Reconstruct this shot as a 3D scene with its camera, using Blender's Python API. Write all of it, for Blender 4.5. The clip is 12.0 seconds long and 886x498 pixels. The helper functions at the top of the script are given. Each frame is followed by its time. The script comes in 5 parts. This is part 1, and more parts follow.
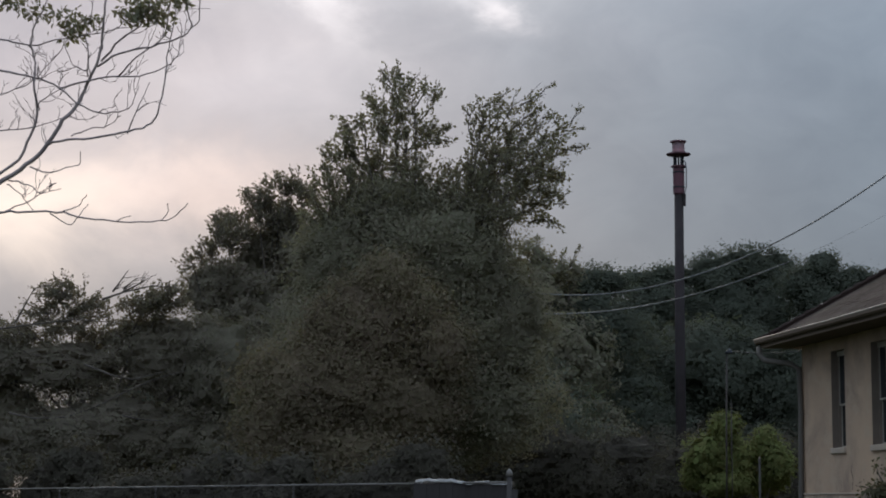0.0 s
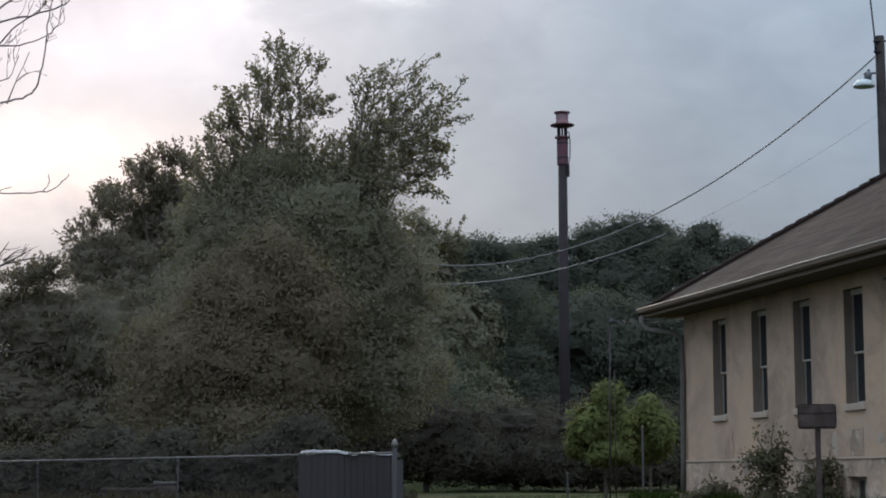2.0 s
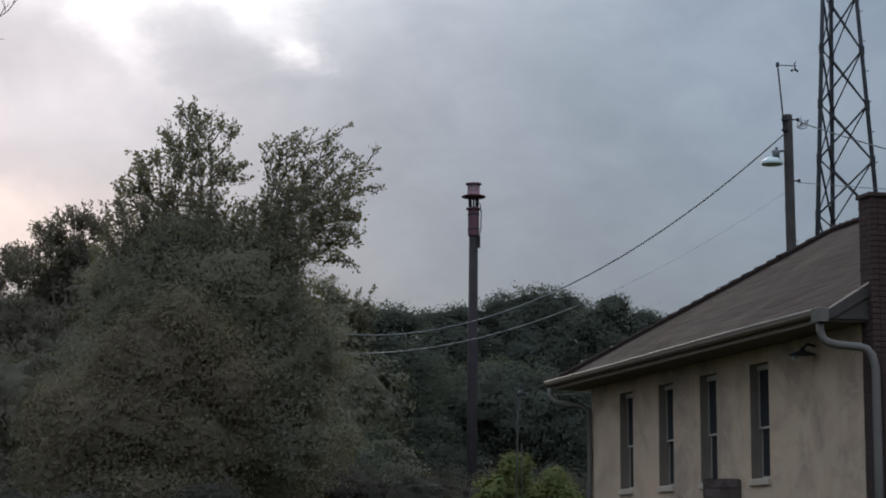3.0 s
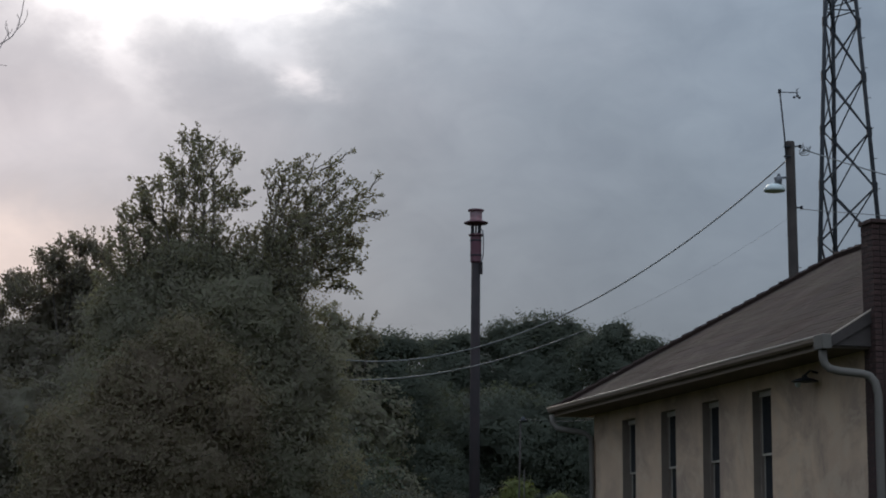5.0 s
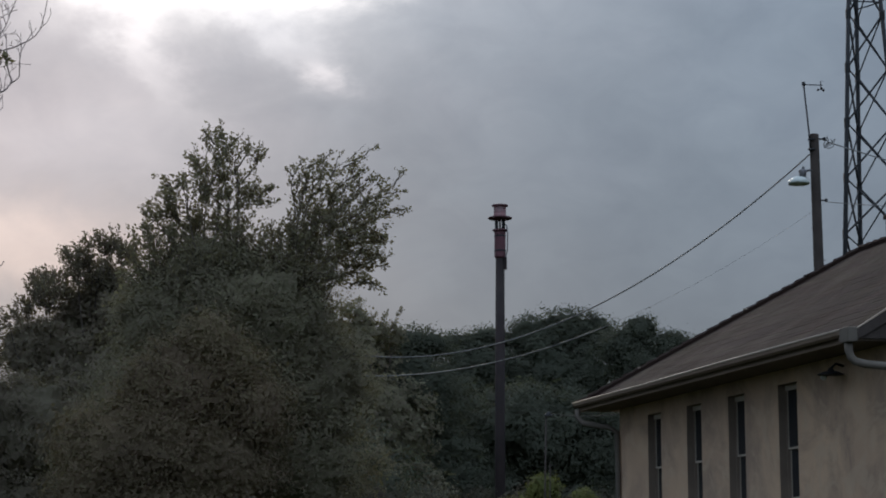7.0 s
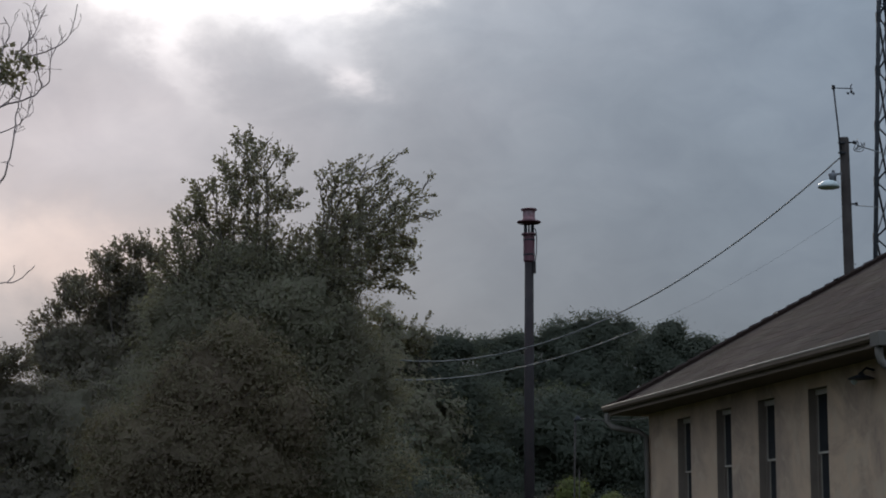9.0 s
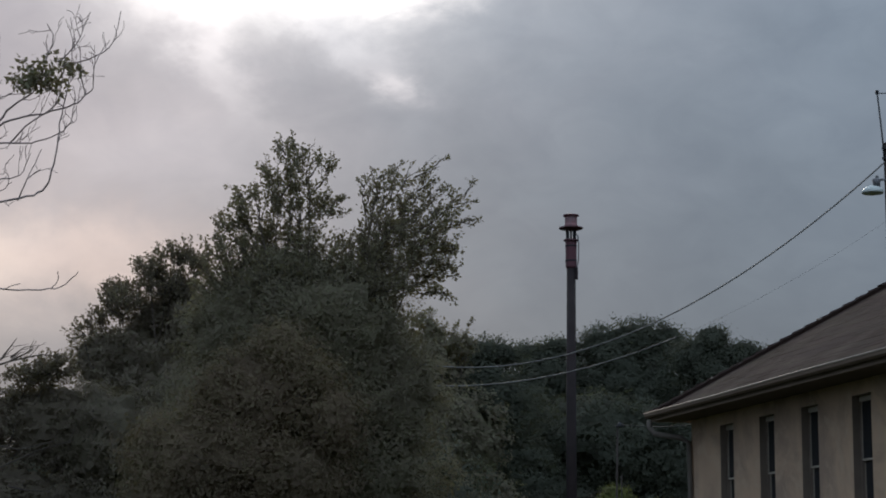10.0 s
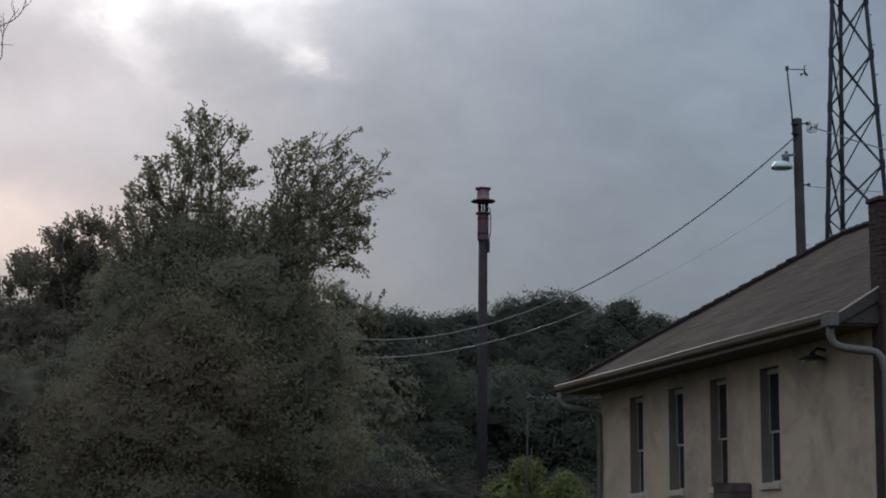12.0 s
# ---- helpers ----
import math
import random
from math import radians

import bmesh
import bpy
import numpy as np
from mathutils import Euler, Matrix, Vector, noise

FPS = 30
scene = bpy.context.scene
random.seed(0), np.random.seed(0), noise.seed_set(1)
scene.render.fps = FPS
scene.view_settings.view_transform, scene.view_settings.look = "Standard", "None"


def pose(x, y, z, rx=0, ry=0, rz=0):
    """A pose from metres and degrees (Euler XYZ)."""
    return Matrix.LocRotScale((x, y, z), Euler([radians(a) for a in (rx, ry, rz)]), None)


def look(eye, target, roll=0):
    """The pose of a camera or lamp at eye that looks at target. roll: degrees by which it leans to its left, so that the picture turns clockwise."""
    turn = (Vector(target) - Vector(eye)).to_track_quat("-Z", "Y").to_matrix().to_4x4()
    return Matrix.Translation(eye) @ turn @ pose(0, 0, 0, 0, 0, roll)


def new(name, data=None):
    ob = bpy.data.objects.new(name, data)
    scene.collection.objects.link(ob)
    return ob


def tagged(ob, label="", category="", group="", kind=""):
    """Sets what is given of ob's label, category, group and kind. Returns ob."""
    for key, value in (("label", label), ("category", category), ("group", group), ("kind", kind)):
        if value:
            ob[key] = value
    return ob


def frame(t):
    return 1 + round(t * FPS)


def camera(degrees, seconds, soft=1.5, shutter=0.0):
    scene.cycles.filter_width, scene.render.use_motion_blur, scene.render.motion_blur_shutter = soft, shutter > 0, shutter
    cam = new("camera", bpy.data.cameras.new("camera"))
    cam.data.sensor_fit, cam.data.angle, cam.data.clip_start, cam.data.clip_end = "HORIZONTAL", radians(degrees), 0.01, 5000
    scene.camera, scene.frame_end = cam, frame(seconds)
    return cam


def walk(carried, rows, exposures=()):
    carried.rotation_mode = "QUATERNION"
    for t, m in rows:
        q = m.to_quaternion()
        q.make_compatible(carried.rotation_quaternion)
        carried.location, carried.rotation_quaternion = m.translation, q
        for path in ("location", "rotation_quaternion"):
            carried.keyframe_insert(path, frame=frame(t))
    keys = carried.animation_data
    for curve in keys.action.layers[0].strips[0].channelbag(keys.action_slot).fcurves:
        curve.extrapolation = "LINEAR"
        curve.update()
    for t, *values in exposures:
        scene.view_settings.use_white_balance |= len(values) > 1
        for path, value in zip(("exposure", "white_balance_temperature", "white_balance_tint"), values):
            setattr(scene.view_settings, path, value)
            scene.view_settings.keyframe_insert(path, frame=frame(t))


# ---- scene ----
# ---------------------------------------------------------------- camera
cam = camera(25.97, 12.0, soft=1.9)
EYE = (0.0, 0.0, 1.5)
PATH = [
    (0, 97.526, -0.275, 6.535),
    (0.5, 96.997, -0.354, 4.598),
    (1, 96.313, 0.155, 4.170),
    (1.5, 95.804, 0.268, 3.782),
    (2, 96.656, 0.287, 3.145),
    (2.5, 98.205, -0.048, 1.496),
    (2.7, 98.651, -0.341, 0.444),
    (4.3, 98.882, -0.319, 0.247),
    (4.5, 99.095, -0.398, 0.237),
    (5, 99.521, -0.389, 0.422),
    (5.5, 99.362, -0.257, -0.042),
    (6, 98.869, -0.130, 0.390),
    (6.5, 99.384, -0.233, 1.090),
    (7, 99.385, -0.099, 1.199),
    (7.2, 99.063, 0.107, 1.103),
    (8.8, 99.278, -0.244, 1.846),
    (9, 99.504, -0.200, 2.059),
    (9.5, 99.816, -0.256, 2.701),
    (10, 99.679, -0.382, 3.296),
    (10.5, 99.424, -0.631, 2.609),
    (11, 98.990, -0.977, 1.924),
    (11.5, 99.286, -0.877, 0.423),
    (12, 98.875, -0.260, 0.660),
]
walk(cam, [(t, pose(*EYE, rx, ry, rz)) for t, rx, ry, rz in PATH],
     exposures=[(0.0, 0.15), (1.0, 0.44), (1.5, 0.62), (2.0, 0.70), (2.5, 0.54), (4.5, 0.15), (5.0, 0.09), (5.5, 0.06), (6.0, 0.13), (7.0, -0.02), (9.0, 0.0), (9.5, -0.16), (10.5, -0.10), (12.0, 0.13)])

# ---------------------------------------------------------------- world and sun
world = bpy.data.worlds.new("evening_overcast")
scene.world = world
world.use_nodes = True
wt = world.node_tree
wt.nodes.clear()


class Nodes:
    """Short hand for building node trees."""

    def __init__(self, tree):
        self.tree = tree

    def add(self, kind, **props):
        n = self.tree.nodes.new(kind)
        for key, value in props.items():
            setattr(n, key, value)
        return n

    def put(self, sock, value):
        if isinstance(value, bpy.types.NodeSocket):
            self.tree.links.new(value, sock)
        else:
            sock.default_value = value

    def math(self, op, a, b=0.0, c=0.0):
        n = self.add("ShaderNodeMath", operation=op)
        for sock, value in zip(n.inputs, (a, b, c)):
            self.put(sock, value)
        return n.outputs[0]

    def mix(self, fac, a, b, blend="MIX"):
        n = self.add("ShaderNodeMix", data_type="RGBA", blend_type=blend)
        self.put(n.inputs[0], fac)
        for sock, value in ((n.inputs[6], a), (n.inputs[7], b)):
            self.put(sock, value if isinstance(value, bpy.types.NodeSocket) else (*value, 1))
        return n.outputs[2]

    def noise(self, vector, scale, detail=4.0, rough=0.55, distortion=0.0):
        n = self.add("ShaderNodeTexNoise")
        if vector is not None:
            self.put(n.inputs["Vector"], vector)
        n.inputs["Scale"].default_value = scale
        n.inputs["Detail"].default_value = detail
        n.inputs["Roughness"].default_value = rough
        n.inputs["Distortion"].default_value = distortion
        return n.outputs["Fac"]

    def ramp(self, fac, *stops):
        n = self.add("ShaderNodeValToRGB")
        self.put(n.inputs[0], fac)
        el = n.color_ramp.elements
        while len(el) < len(stops):
            el.new(0.5)
        for e, (p, c) in zip(el, stops):
            e.position, e.color = p, (*c, 1) if not isinstance(c, float) else (c, c, c, 1)
        return n.outputs[0]


W = Nodes(wt)
way = W.add("ShaderNodeTexCoord").outputs["Generated"]
xyz = W.add("ShaderNodeSeparateXYZ")
W.put(xyz.inputs[0], way)
azi = W.math("ARCTAN2", xyz.outputs[0], xyz.outputs[1])
ele = W.math("ARCSINE", xyz.outputs[2])
flat = W.add("ShaderNodeCombineXYZ")
W.put(flat.inputs[0], azi)
W.put(flat.inputs[1], W.math("MULTIPLY", ele, 1.5))
sheet = flat.outputs[0]
warp_a = W.math("MULTIPLY_ADD", W.noise(sheet, 16.0, 6.0, 0.58), 0.09, -0.045)
warp_b = W.math("MULTIPLY_ADD", W.noise(sheet, 13.0, 6.0, 0.58, 0.4), 0.06, -0.03)
az_w = W.math("ADD", azi, warp_a)
el_w = W.math("ADD", ele, warp_b)


def opening(az, el, sa, se, power=1.0, slant=0.0):
    """Brightness of a thin place in the cloud round one direction."""
    off = W.math("ADD", W.math("SUBTRACT", az_w, az), W.math("MULTIPLY", W.math("SUBTRACT", el_w, el), slant))
    a = W.math("POWER", W.math("DIVIDE", off, sa), 2.0)
    b = W.math("POWER", W.math("DIVIDE", W.math("SUBTRACT", el_w, el), se), 2.0)
    g = W.math("EXPONENT", W.math("MULTIPLY", W.math("ADD", a, b), -1.0))
    return W.math("MULTIPLY", g, power)


# thick cloud: cool grey away from the sun, mauve towards it, darker in soft rolls
sunward = opening(-0.31, 0.22, 0.22, 0.22)
rolls = W.noise(sheet, 9.0, 5.0, 0.5, 0.6)
base = W.mix(sunward, (0.127, 0.158, 0.199), (0.296, 0.277, 0.303))
# an overcast sky is several times as bright overhead as at the horizon
climb = W.math("MULTIPLY_ADD", W.math("MINIMUM", W.math("MAXIMUM", xyz.outputs[2], 0.0), 0.38), 4.0, 0.85)
# steepened further above the view, to deepen the shade under the eaves
climb = W.math("MULTIPLY_ADD", W.math("MAXIMUM", W.math("SUBTRACT", xyz.outputs[2], 0.38), 0.0), 9.0, climb)
# and the unseen sky behind the camera is brightened to light the tree fronts
thin = W.math("MULTIPLY_ADD", xyz.outputs[1], -1.2, 0.1)
climb = W.math("MULTIPLY", climb, W.math("ADD", W.math("MAXIMUM", thin, 0.0), 1.0))
lift = W.add("ShaderNodeCombineXYZ")
for sock in lift.inputs:
    W.put(sock, climb)
base = W.mix(1.0, base, lift.outputs[0], "MULTIPLY")
base = W.mix(W.math("MULTIPLY_ADD", rolls, 1.5, -0.45), W.mix(1.0, base, (0.80, 0.82, 0.84), "MULTIPLY"), W.mix(1.0, base, (1.14, 1.13, 1.12), "MULTIPLY"))
shreds = W.noise(sheet, 24.0, 6.0, 0.55, 0.9)
base = W.mix(W.math("MULTIPLY_ADD", shreds, 1.8, -0.4), W.mix(1.0, base, (0.90, 0.905, 0.92), "MULTIPLY"), W.mix(1.0, base, (1.09, 1.08, 1.06), "MULTIPLY"))
nishita = W.add("ShaderNodeTexSky", sky_type="NISHITA", sun_disc=False, sun_elevation=radians(17), sun_rotation=radians(-10))
clear = W.mix(1.0, nishita.outputs[0], (0.05, 0.05, 0.05), "MULTIPLY")
sky_col = W.mix(0.06, base, clear)
# thin places round the hidden sun, and the warm band low down
for az, el, sa, se, power, slant, tint in (
    (-0.176, 0.314, 0.072, 0.032, 1.35, 0.3, (1.0, 0.95, 0.90)),
    (-0.180, 0.268, 0.016, 0.030, 0.30, 0.5, (1.0, 0.93, 0.90)),
    (-0.080, 0.306, 0.052, 0.011, 0.80, 0.5, (1.0, 0.90, 0.82)),
    (-0.112, 0.275, 0.020, 0.026, 0.20, 1.1, (1.0, 0.95, 0.95)),
    (-0.086, 0.253, 0.013, 0.008, 0.30, 0.6, (1.0, 0.88, 0.84)),
    (-0.060, 0.300, 0.130, 0.045, 0.14, 0.0, (1.0, 0.98, 0.98)),
    (-0.200, 0.215, 0.075, 0.030, 0.14, 0.0, (1.0, 0.92, 0.95)),
    (-0.350, 0.152, 0.075, 0.032, 0.52, 0.0, (1.0, 0.80, 0.60)),
    (-0.240, 0.158, 0.090, 0.022, 0.30, 0.0, (1.0, 0.70, 0.54)),
    (-0.300, 0.205, 0.080, 0.035, 0.06, 0.0, (1.0, 0.80, 0.74)),
):
    glow = opening(az, el, sa, se, power, slant)
    sky_col = W.mix(glow, sky_col, W.mix(1.0, sky_col, tint, "ADD"))
back = W.add("ShaderNodeBackground")
W.put(back.inputs[0], sky_col)
back.inputs[1].default_value = 1.0
W.put(W.add("ShaderNodeOutputWorld").inputs[0], back.outputs[0])

sun = new("sun", bpy.data.lights.new("sun", "SUN"))
sun.data.energy, sun.data.angle, sun.data.color = 1.1, radians(25), (1.0, 0.9, 0.8)
sun.matrix_world = look((-8, 46, 22), (0, 0, 0))

# ---------------------------------------------------------------- materials


def material(name, base, rough=0.8, vary=0.25, scale=3.0, fine=40.0, bump=0.2, metal=0.0, tint=None, island=0.0, spec=0.3,
             stain=None, through_light=0.0, depth=0.01, streak=None, upturn=0.0, peel=None):
    """A surface with colour variation at two scales and fine relief, in metres."""
    m = bpy.data.materials.new(name)
    m.use_nodes = True
    t = Nodes(m.node_tree)
    shade = m.node_tree.nodes["Principled BSDF"]
    place = t.add("ShaderNodeTexCoord").outputs["Object"]
    big, small = t.noise(place, scale, 5.0, 0.6), t.noise(place, fine, 4.0, 0.6)
    dark = tuple(c * (1 - vary) for c in base)
    light = tuple(min(1, c * (1 + vary)) for c in (tint or base))
    col = t.mix(t.ramp(big, (0.3, 0.0), (0.7, 1.0)), dark, light)
    col = t.mix(t.math("MULTIPLY_ADD", small, 0.5, 0.0), col, tuple(c * (1 - 0.6 * vary) for c in base))
    if stain:
        colour, amount, s = stain
        mask = t.ramp(t.noise(place, s, 7.0, 0.7, 0.5), (0.46, 0.0), (0.62, 1.0))
        col = t.mix(t.math("MULTIPLY", mask, amount), col, colour)
    if streak:
        squash = t.add("ShaderNodeMapping")
        squash.inputs["Scale"].default_value = (2.6, 2.6, 0.45)
        t.put(squash.inputs["Vector"], place)
        mask = t.ramp(t.noise(squash.outputs[0], 1.0, 6.0, 0.65), (0.52, 0.0), (0.72, 1.0))
        col = t.mix(t.math("MULTIPLY", mask, 0.32), col, streak)
    if peel:
        colour, amount, s = peel
        mask = t.ramp(t.noise(place, s, 9.0, 0.72, 1.2), (0.515, 0.0), (0.57, 1.0))
        col = t.mix(t.math("MULTIPLY", mask, amount), col, colour)
    if island:
        isl = t.add("ShaderNodeNewGeometry").outputs["Random Per Island"]
        hsv = t.add("ShaderNodeHueSaturation")
        t.put(hsv.inputs["Hue"], t.math("MULTIPLY_ADD", isl, 0.05, 0.475))
        t.put(hsv.inputs["Value"], t.math("MULTIPLY_ADD", isl, 2 * island, 1 - island))
        t.put(hsv.inputs["Color"], col)
        col = hsv.outputs[0]
    t.put(shade.inputs["Base Color"], col)
    t.put(shade.inputs["Roughness"], t.math("MULTIPLY_ADD", small, 0.2, rough - 0.1))
    shade.inputs["Metallic"].default_value = metal
    shade.inputs["Specular IOR Level"].default_value = spec
    if bump:
        b = t.add("ShaderNodeBump")
        b.inputs["Strength"].default_value, b.inputs["Distance"].default_value = bump, depth
        t.put(b.inputs["Height"], small)
        t.put(shade.inputs["Normal"], b.outputs[0])
    if upturn:
        # leaf blades turn their upper side to the sky
        mixn = t.add("ShaderNodeVectorMath")
        mixn.operation = "ADD"
        t.put(mixn.inputs[0], t.add("ShaderNodeNewGeometry").outputs["Normal"])
        mixn.inputs[1].default_value = (0.0, 0.0, upturn)
        unit = t.add("ShaderNodeVectorMath")
        unit.operation = "NORMALIZE"
        t.put(unit.inputs[0], mixn.outputs[0])
        t.put(shade.inputs["Normal"], unit.outputs[0])
    if through_light:
        tr = t.add("ShaderNodeBsdfTranslucent")
        if upturn:
            t.put(tr.inputs["Normal"], unit.outputs[0])
        t.put(tr.inputs[0], t.mix(1.0, col, (1.15, 1.12, 0.75), "MULTIPLY"))
        mx = t.add("ShaderNodeMixShader")
        mx.inputs[0].default_value = through_light
        m.node_tree.links.new(shade.outputs[0], mx.inputs[1])
        m.node_tree.links.new(tr.outputs[0], mx.inputs[2])
        m.node_tree.links.new(mx.outputs[0], m.node_tree.nodes["Material Output"].inputs[0])
    return m


M_GRASS = material("mown_grass", (0.020, 0.028, 0.007), 0.95, 0.35, 0.6, 30, 0.6, spec=0.05, tint=(0.036, 0.037, 0.010), stain=((0.038, 0.038, 0.022), 0.5, 0.8))
M_BLADE = material("grass_blades", (0.027, 0.041, 0.009), 0.9, 0.3, 1.0, 20, 0, spec=0.1, island=0.35, through_light=0.2)
M_STUCCO = material("cream_stucco", (0.418, 0.287, 0.206), 0.9, 0.14, 0.5, 60, 0.4, tint=(0.462, 0.316, 0.209), stain=((0.255, 0.180, 0.138), 0.8, 0.7), streak=(0.27, 0.205, 0.16), peel=((0.43, 0.315, 0.225), 0.6, 1.5))
M_FOUND = material("painted_foundation", (0.415, 0.290, 0.212), 0.9, 0.2, 1.2, 45, 0.6, stain=((0.22, 0.17, 0.135), 0.85, 1.6), peel=((0.52, 0.395, 0.295), 0.75, 2.2))
M_SHINGLE = material("brown_shingles", (0.026, 0.018, 0.0145), 0.95, 0.3, 0.9, 30, 0.7, tint=(0.033, 0.022, 0.018), island=0.05, spec=0.06, stain=((0.054, 0.040, 0.034), 0.6, 0.6), peel=((0.026, 0.019, 0.017), 0.7, 0.45))
M_TRIM = material("painted_trim", (0.40, 0.31, 0.24), 0.6, 0.12, 2.0, 40, 0.1, stain=((0.30, 0.26, 0.22), 0.5, 2.2))
M_SOFFIT = material("soffit_boards", (0.16, 0.115, 0.086), 0.8, 0.12, 2.0, 30, 0.15)
# the soffit brown again, darkened to carry the shade beneath the eave
M_SOFFITSHADE = material("shaded_soffit_boards", (0.105, 0.080, 0.064), 0.9, 0.15, 2.0, 30, 0.15)
M_GUTTER = material("painted_gutter", (0.285, 0.228, 0.182), 0.6, 0.14, 3.0, 40, 0.05, spec=0.25, stain=((0.35, 0.30, 0.25), 0.4, 3.0))
M_SPOUT = material("downspout_metal", (0.112, 0.096, 0.083), 0.7, 0.15, 2.0, 30, 0.05, spec=0.15, stain=((0.10, 0.085, 0.07), 0.4, 2.0))
M_SASH = material("white_sash", (0.34, 0.29, 0.24), 0.7, 0.12, 4.0, 40, 0.05, spec=0.15)
# darker than the stucco: the shade of the recesses is put into this brown
M_JAMBSHADE = material("jamb_shade_brown", (0.175, 0.135, 0.108), 0.8, 0.15, 3.0, 40, 0.2)
M_BRICK = material("dark_red_brick", (0.036, 0.018, 0.016), 0.9, 0.3, 6.0, 90, 0.6, tint=(0.055, 0.027, 0.022), stain=((0.030, 0.021, 0.019), 0.6, 3.0))
M_MORTAR = material("mortar", (0.034, 0.026, 0.023), 0.95, 0.2, 8.0, 120, 0.5)
M_COPING = material("stone_coping", (0.075, 0.068, 0.064), 0.85, 0.2, 4.0, 60, 0.4)
M_CONCRETE = material("weathered_concrete", (0.20, 0.18, 0.155), 0.9, 0.18, 2.0, 60, 0.5, stain=((0.22, 0.20, 0.18), 0.6, 2.5))
M_WOODPOLE = material("creosoted_pole", (0.050, 0.040, 0.036), 0.9, 0.3, 1.5, 25, 0.5, spec=0.15, stain=((0.075, 0.062, 0.056), 0.5, 1.0))
M_STEEL = material("galvanised_steel", (0.16, 0.16, 0.17), 0.6, 0.2, 2.0, 30, 0.1, metal=0.5, stain=((0.13, 0.09, 0.07), 0.5, 2.0))
M_DARKSTEEL = material("dark_steel", (0.024, 0.024, 0.027), 0.7, 0.25, 3.0, 40, 0.1, metal=0.3)
M_SIRENRED = material("faded_red_paint", (0.095, 0.034, 0.044), 0.6, 0.2, 2.0, 30, 0.1, stain=((0.075, 0.034, 0.040), 0.5, 2.5))
M_SIRENPALE = material("weathered_pink_paint", (0.22, 0.14, 0.15), 0.6, 0.2, 3.0, 30, 0.1, stain=((0.24, 0.09, 0.09), 0.6, 3.0))
M_SIRENPOLE = material("siren_pole_wood", (0.029, 0.023, 0.023), 0.9, 0.3, 1.5, 25, 0.4, spec=0.15, stain=((0.034, 0.022, 0.022), 0.5, 1.0))
M_WIRE = material("wire_sheath", (0.145, 0.136, 0.128), 0.6, 0.2, 4.0, 50, 0.0)
M_THINWIRE = material("thin_wire", (0.12, 0.12, 0.12), 0.6, 0.1, 4.0, 50, 0.0)
M_LAMPWHITE = material("lamp_enamel", (0.42, 0.45, 0.43), 0.35, 0.08, 6.0, 40, 0.0, spec=0.5)
M_SIGN = material("brown_sign_metal", (0.047, 0.034, 0.029), 0.9, 0.3, 5.0, 40, 0.2, spec=0.06, stain=((0.10, 0.075, 0.065), 0.5, 6.0))
M_RAIL = material("rail_steel", (0.13, 0.112, 0.098), 0.6, 0.2, 4.0, 40, 0.05)
M_FENCE = material("fence_steel", (0.040, 0.034, 0.032), 0.75, 0.2, 4.0, 40, 0.05, metal=0.0, spec=0.15)
M_PANEL = material("grey_vinyl_slats", (0.035, 0.029, 0.028), 0.95, 0.15, 2.0, 30, 0.1)
M_TARP = material("pale_tarpaulin", (0.42, 0.40, 0.39), 0.5, 0.15, 5.0, 40, 0.3)
M_BARK = material("grey_brown_bark", (0.10, 0.080, 0.065), 0.95, 0.35, 3.0, 25, 0.9, depth=0.03)
M_BAREBARK = material("bare_twig_bark", (0.25, 0.20, 0.19), 0.95, 0.3, 3.0, 30, 0.5)


def leaf(name, base, tint, island=0.12, tl=0.5):
    return material(name, base, 0.8, 0.18, 0.5, 8.0, 0, tint=tint, island=island * 0.6, spec=0.08, through_light=tl, upturn=0.25)


M_LEAF = leaf("tree_leaves", (0.170, 0.153, 0.108), (0.184, 0.165, 0.113))
M_LEAF_OAK = leaf("oak_leaves", (0.168, 0.143, 0.108), (0.180, 0.153, 0.114))
M_LEAF_RUST = leaf("browned_leaves", (0.152, 0.119, 0.084), (0.166, 0.132, 0.083))
M_LEAF_FAR = leaf("far_leaves", (0.074, 0.080, 0.061), (0.082, 0.087, 0.065))
M_LEAF_HEDGE = leaf("hedge_leaves", (0.063, 0.055, 0.042), (0.070, 0.060, 0.045))
M_LEAF_SAP = leaf("yellow_green_leaves", (0.100, 0.108, 0.038), (0.126, 0.130, 0.042), 0.2, 0.4)
M_LEAF_SCRUB = leaf("scrub_leaves", (0.146, 0.124, 0.094), (0.158, 0.134, 0.100))
M_LEAF_WEED = leaf("weed_leaves", (0.034, 0.028, 0.020), (0.042, 0.034, 0.023))
M_LEAF_SHRUB = leaf("shrub_leaves", (0.095, 0.090, 0.055), (0.12, 0.10, 0.062))

glass = bpy.data.materials.new("window_glass")
glass.use_nodes = True
gs = glass.node_tree.nodes["Principled BSDF"]
gs.inputs["Base Color"].default_value = (0.02, 0.022, 0.025, 1)
gs.inputs["Roughness"].default_value = 0.06
gs.inputs["Specular IOR Level"].default_value = 0.5
M_GLASS = glass

# ---------------------------------------------------------------- mesh helpers


def mesh_of(name, bm, mat, smooth=False):
    bmesh.ops.recalc_face_normals(bm, faces=bm.faces)
    me = bpy.data.meshes.new(name)
    bm.to_mesh(me)
    bm.free()
    me.materials.append(mat)
    if smooth:
        for p in me.polygons:
            p.use_smooth = True
    return me


def part(name, bm, mat, parent, label="", smooth=False):
    ob = new(name, mesh_of(name, bm, mat, smooth))
    ob.parent = parent
    return tagged(ob, label)


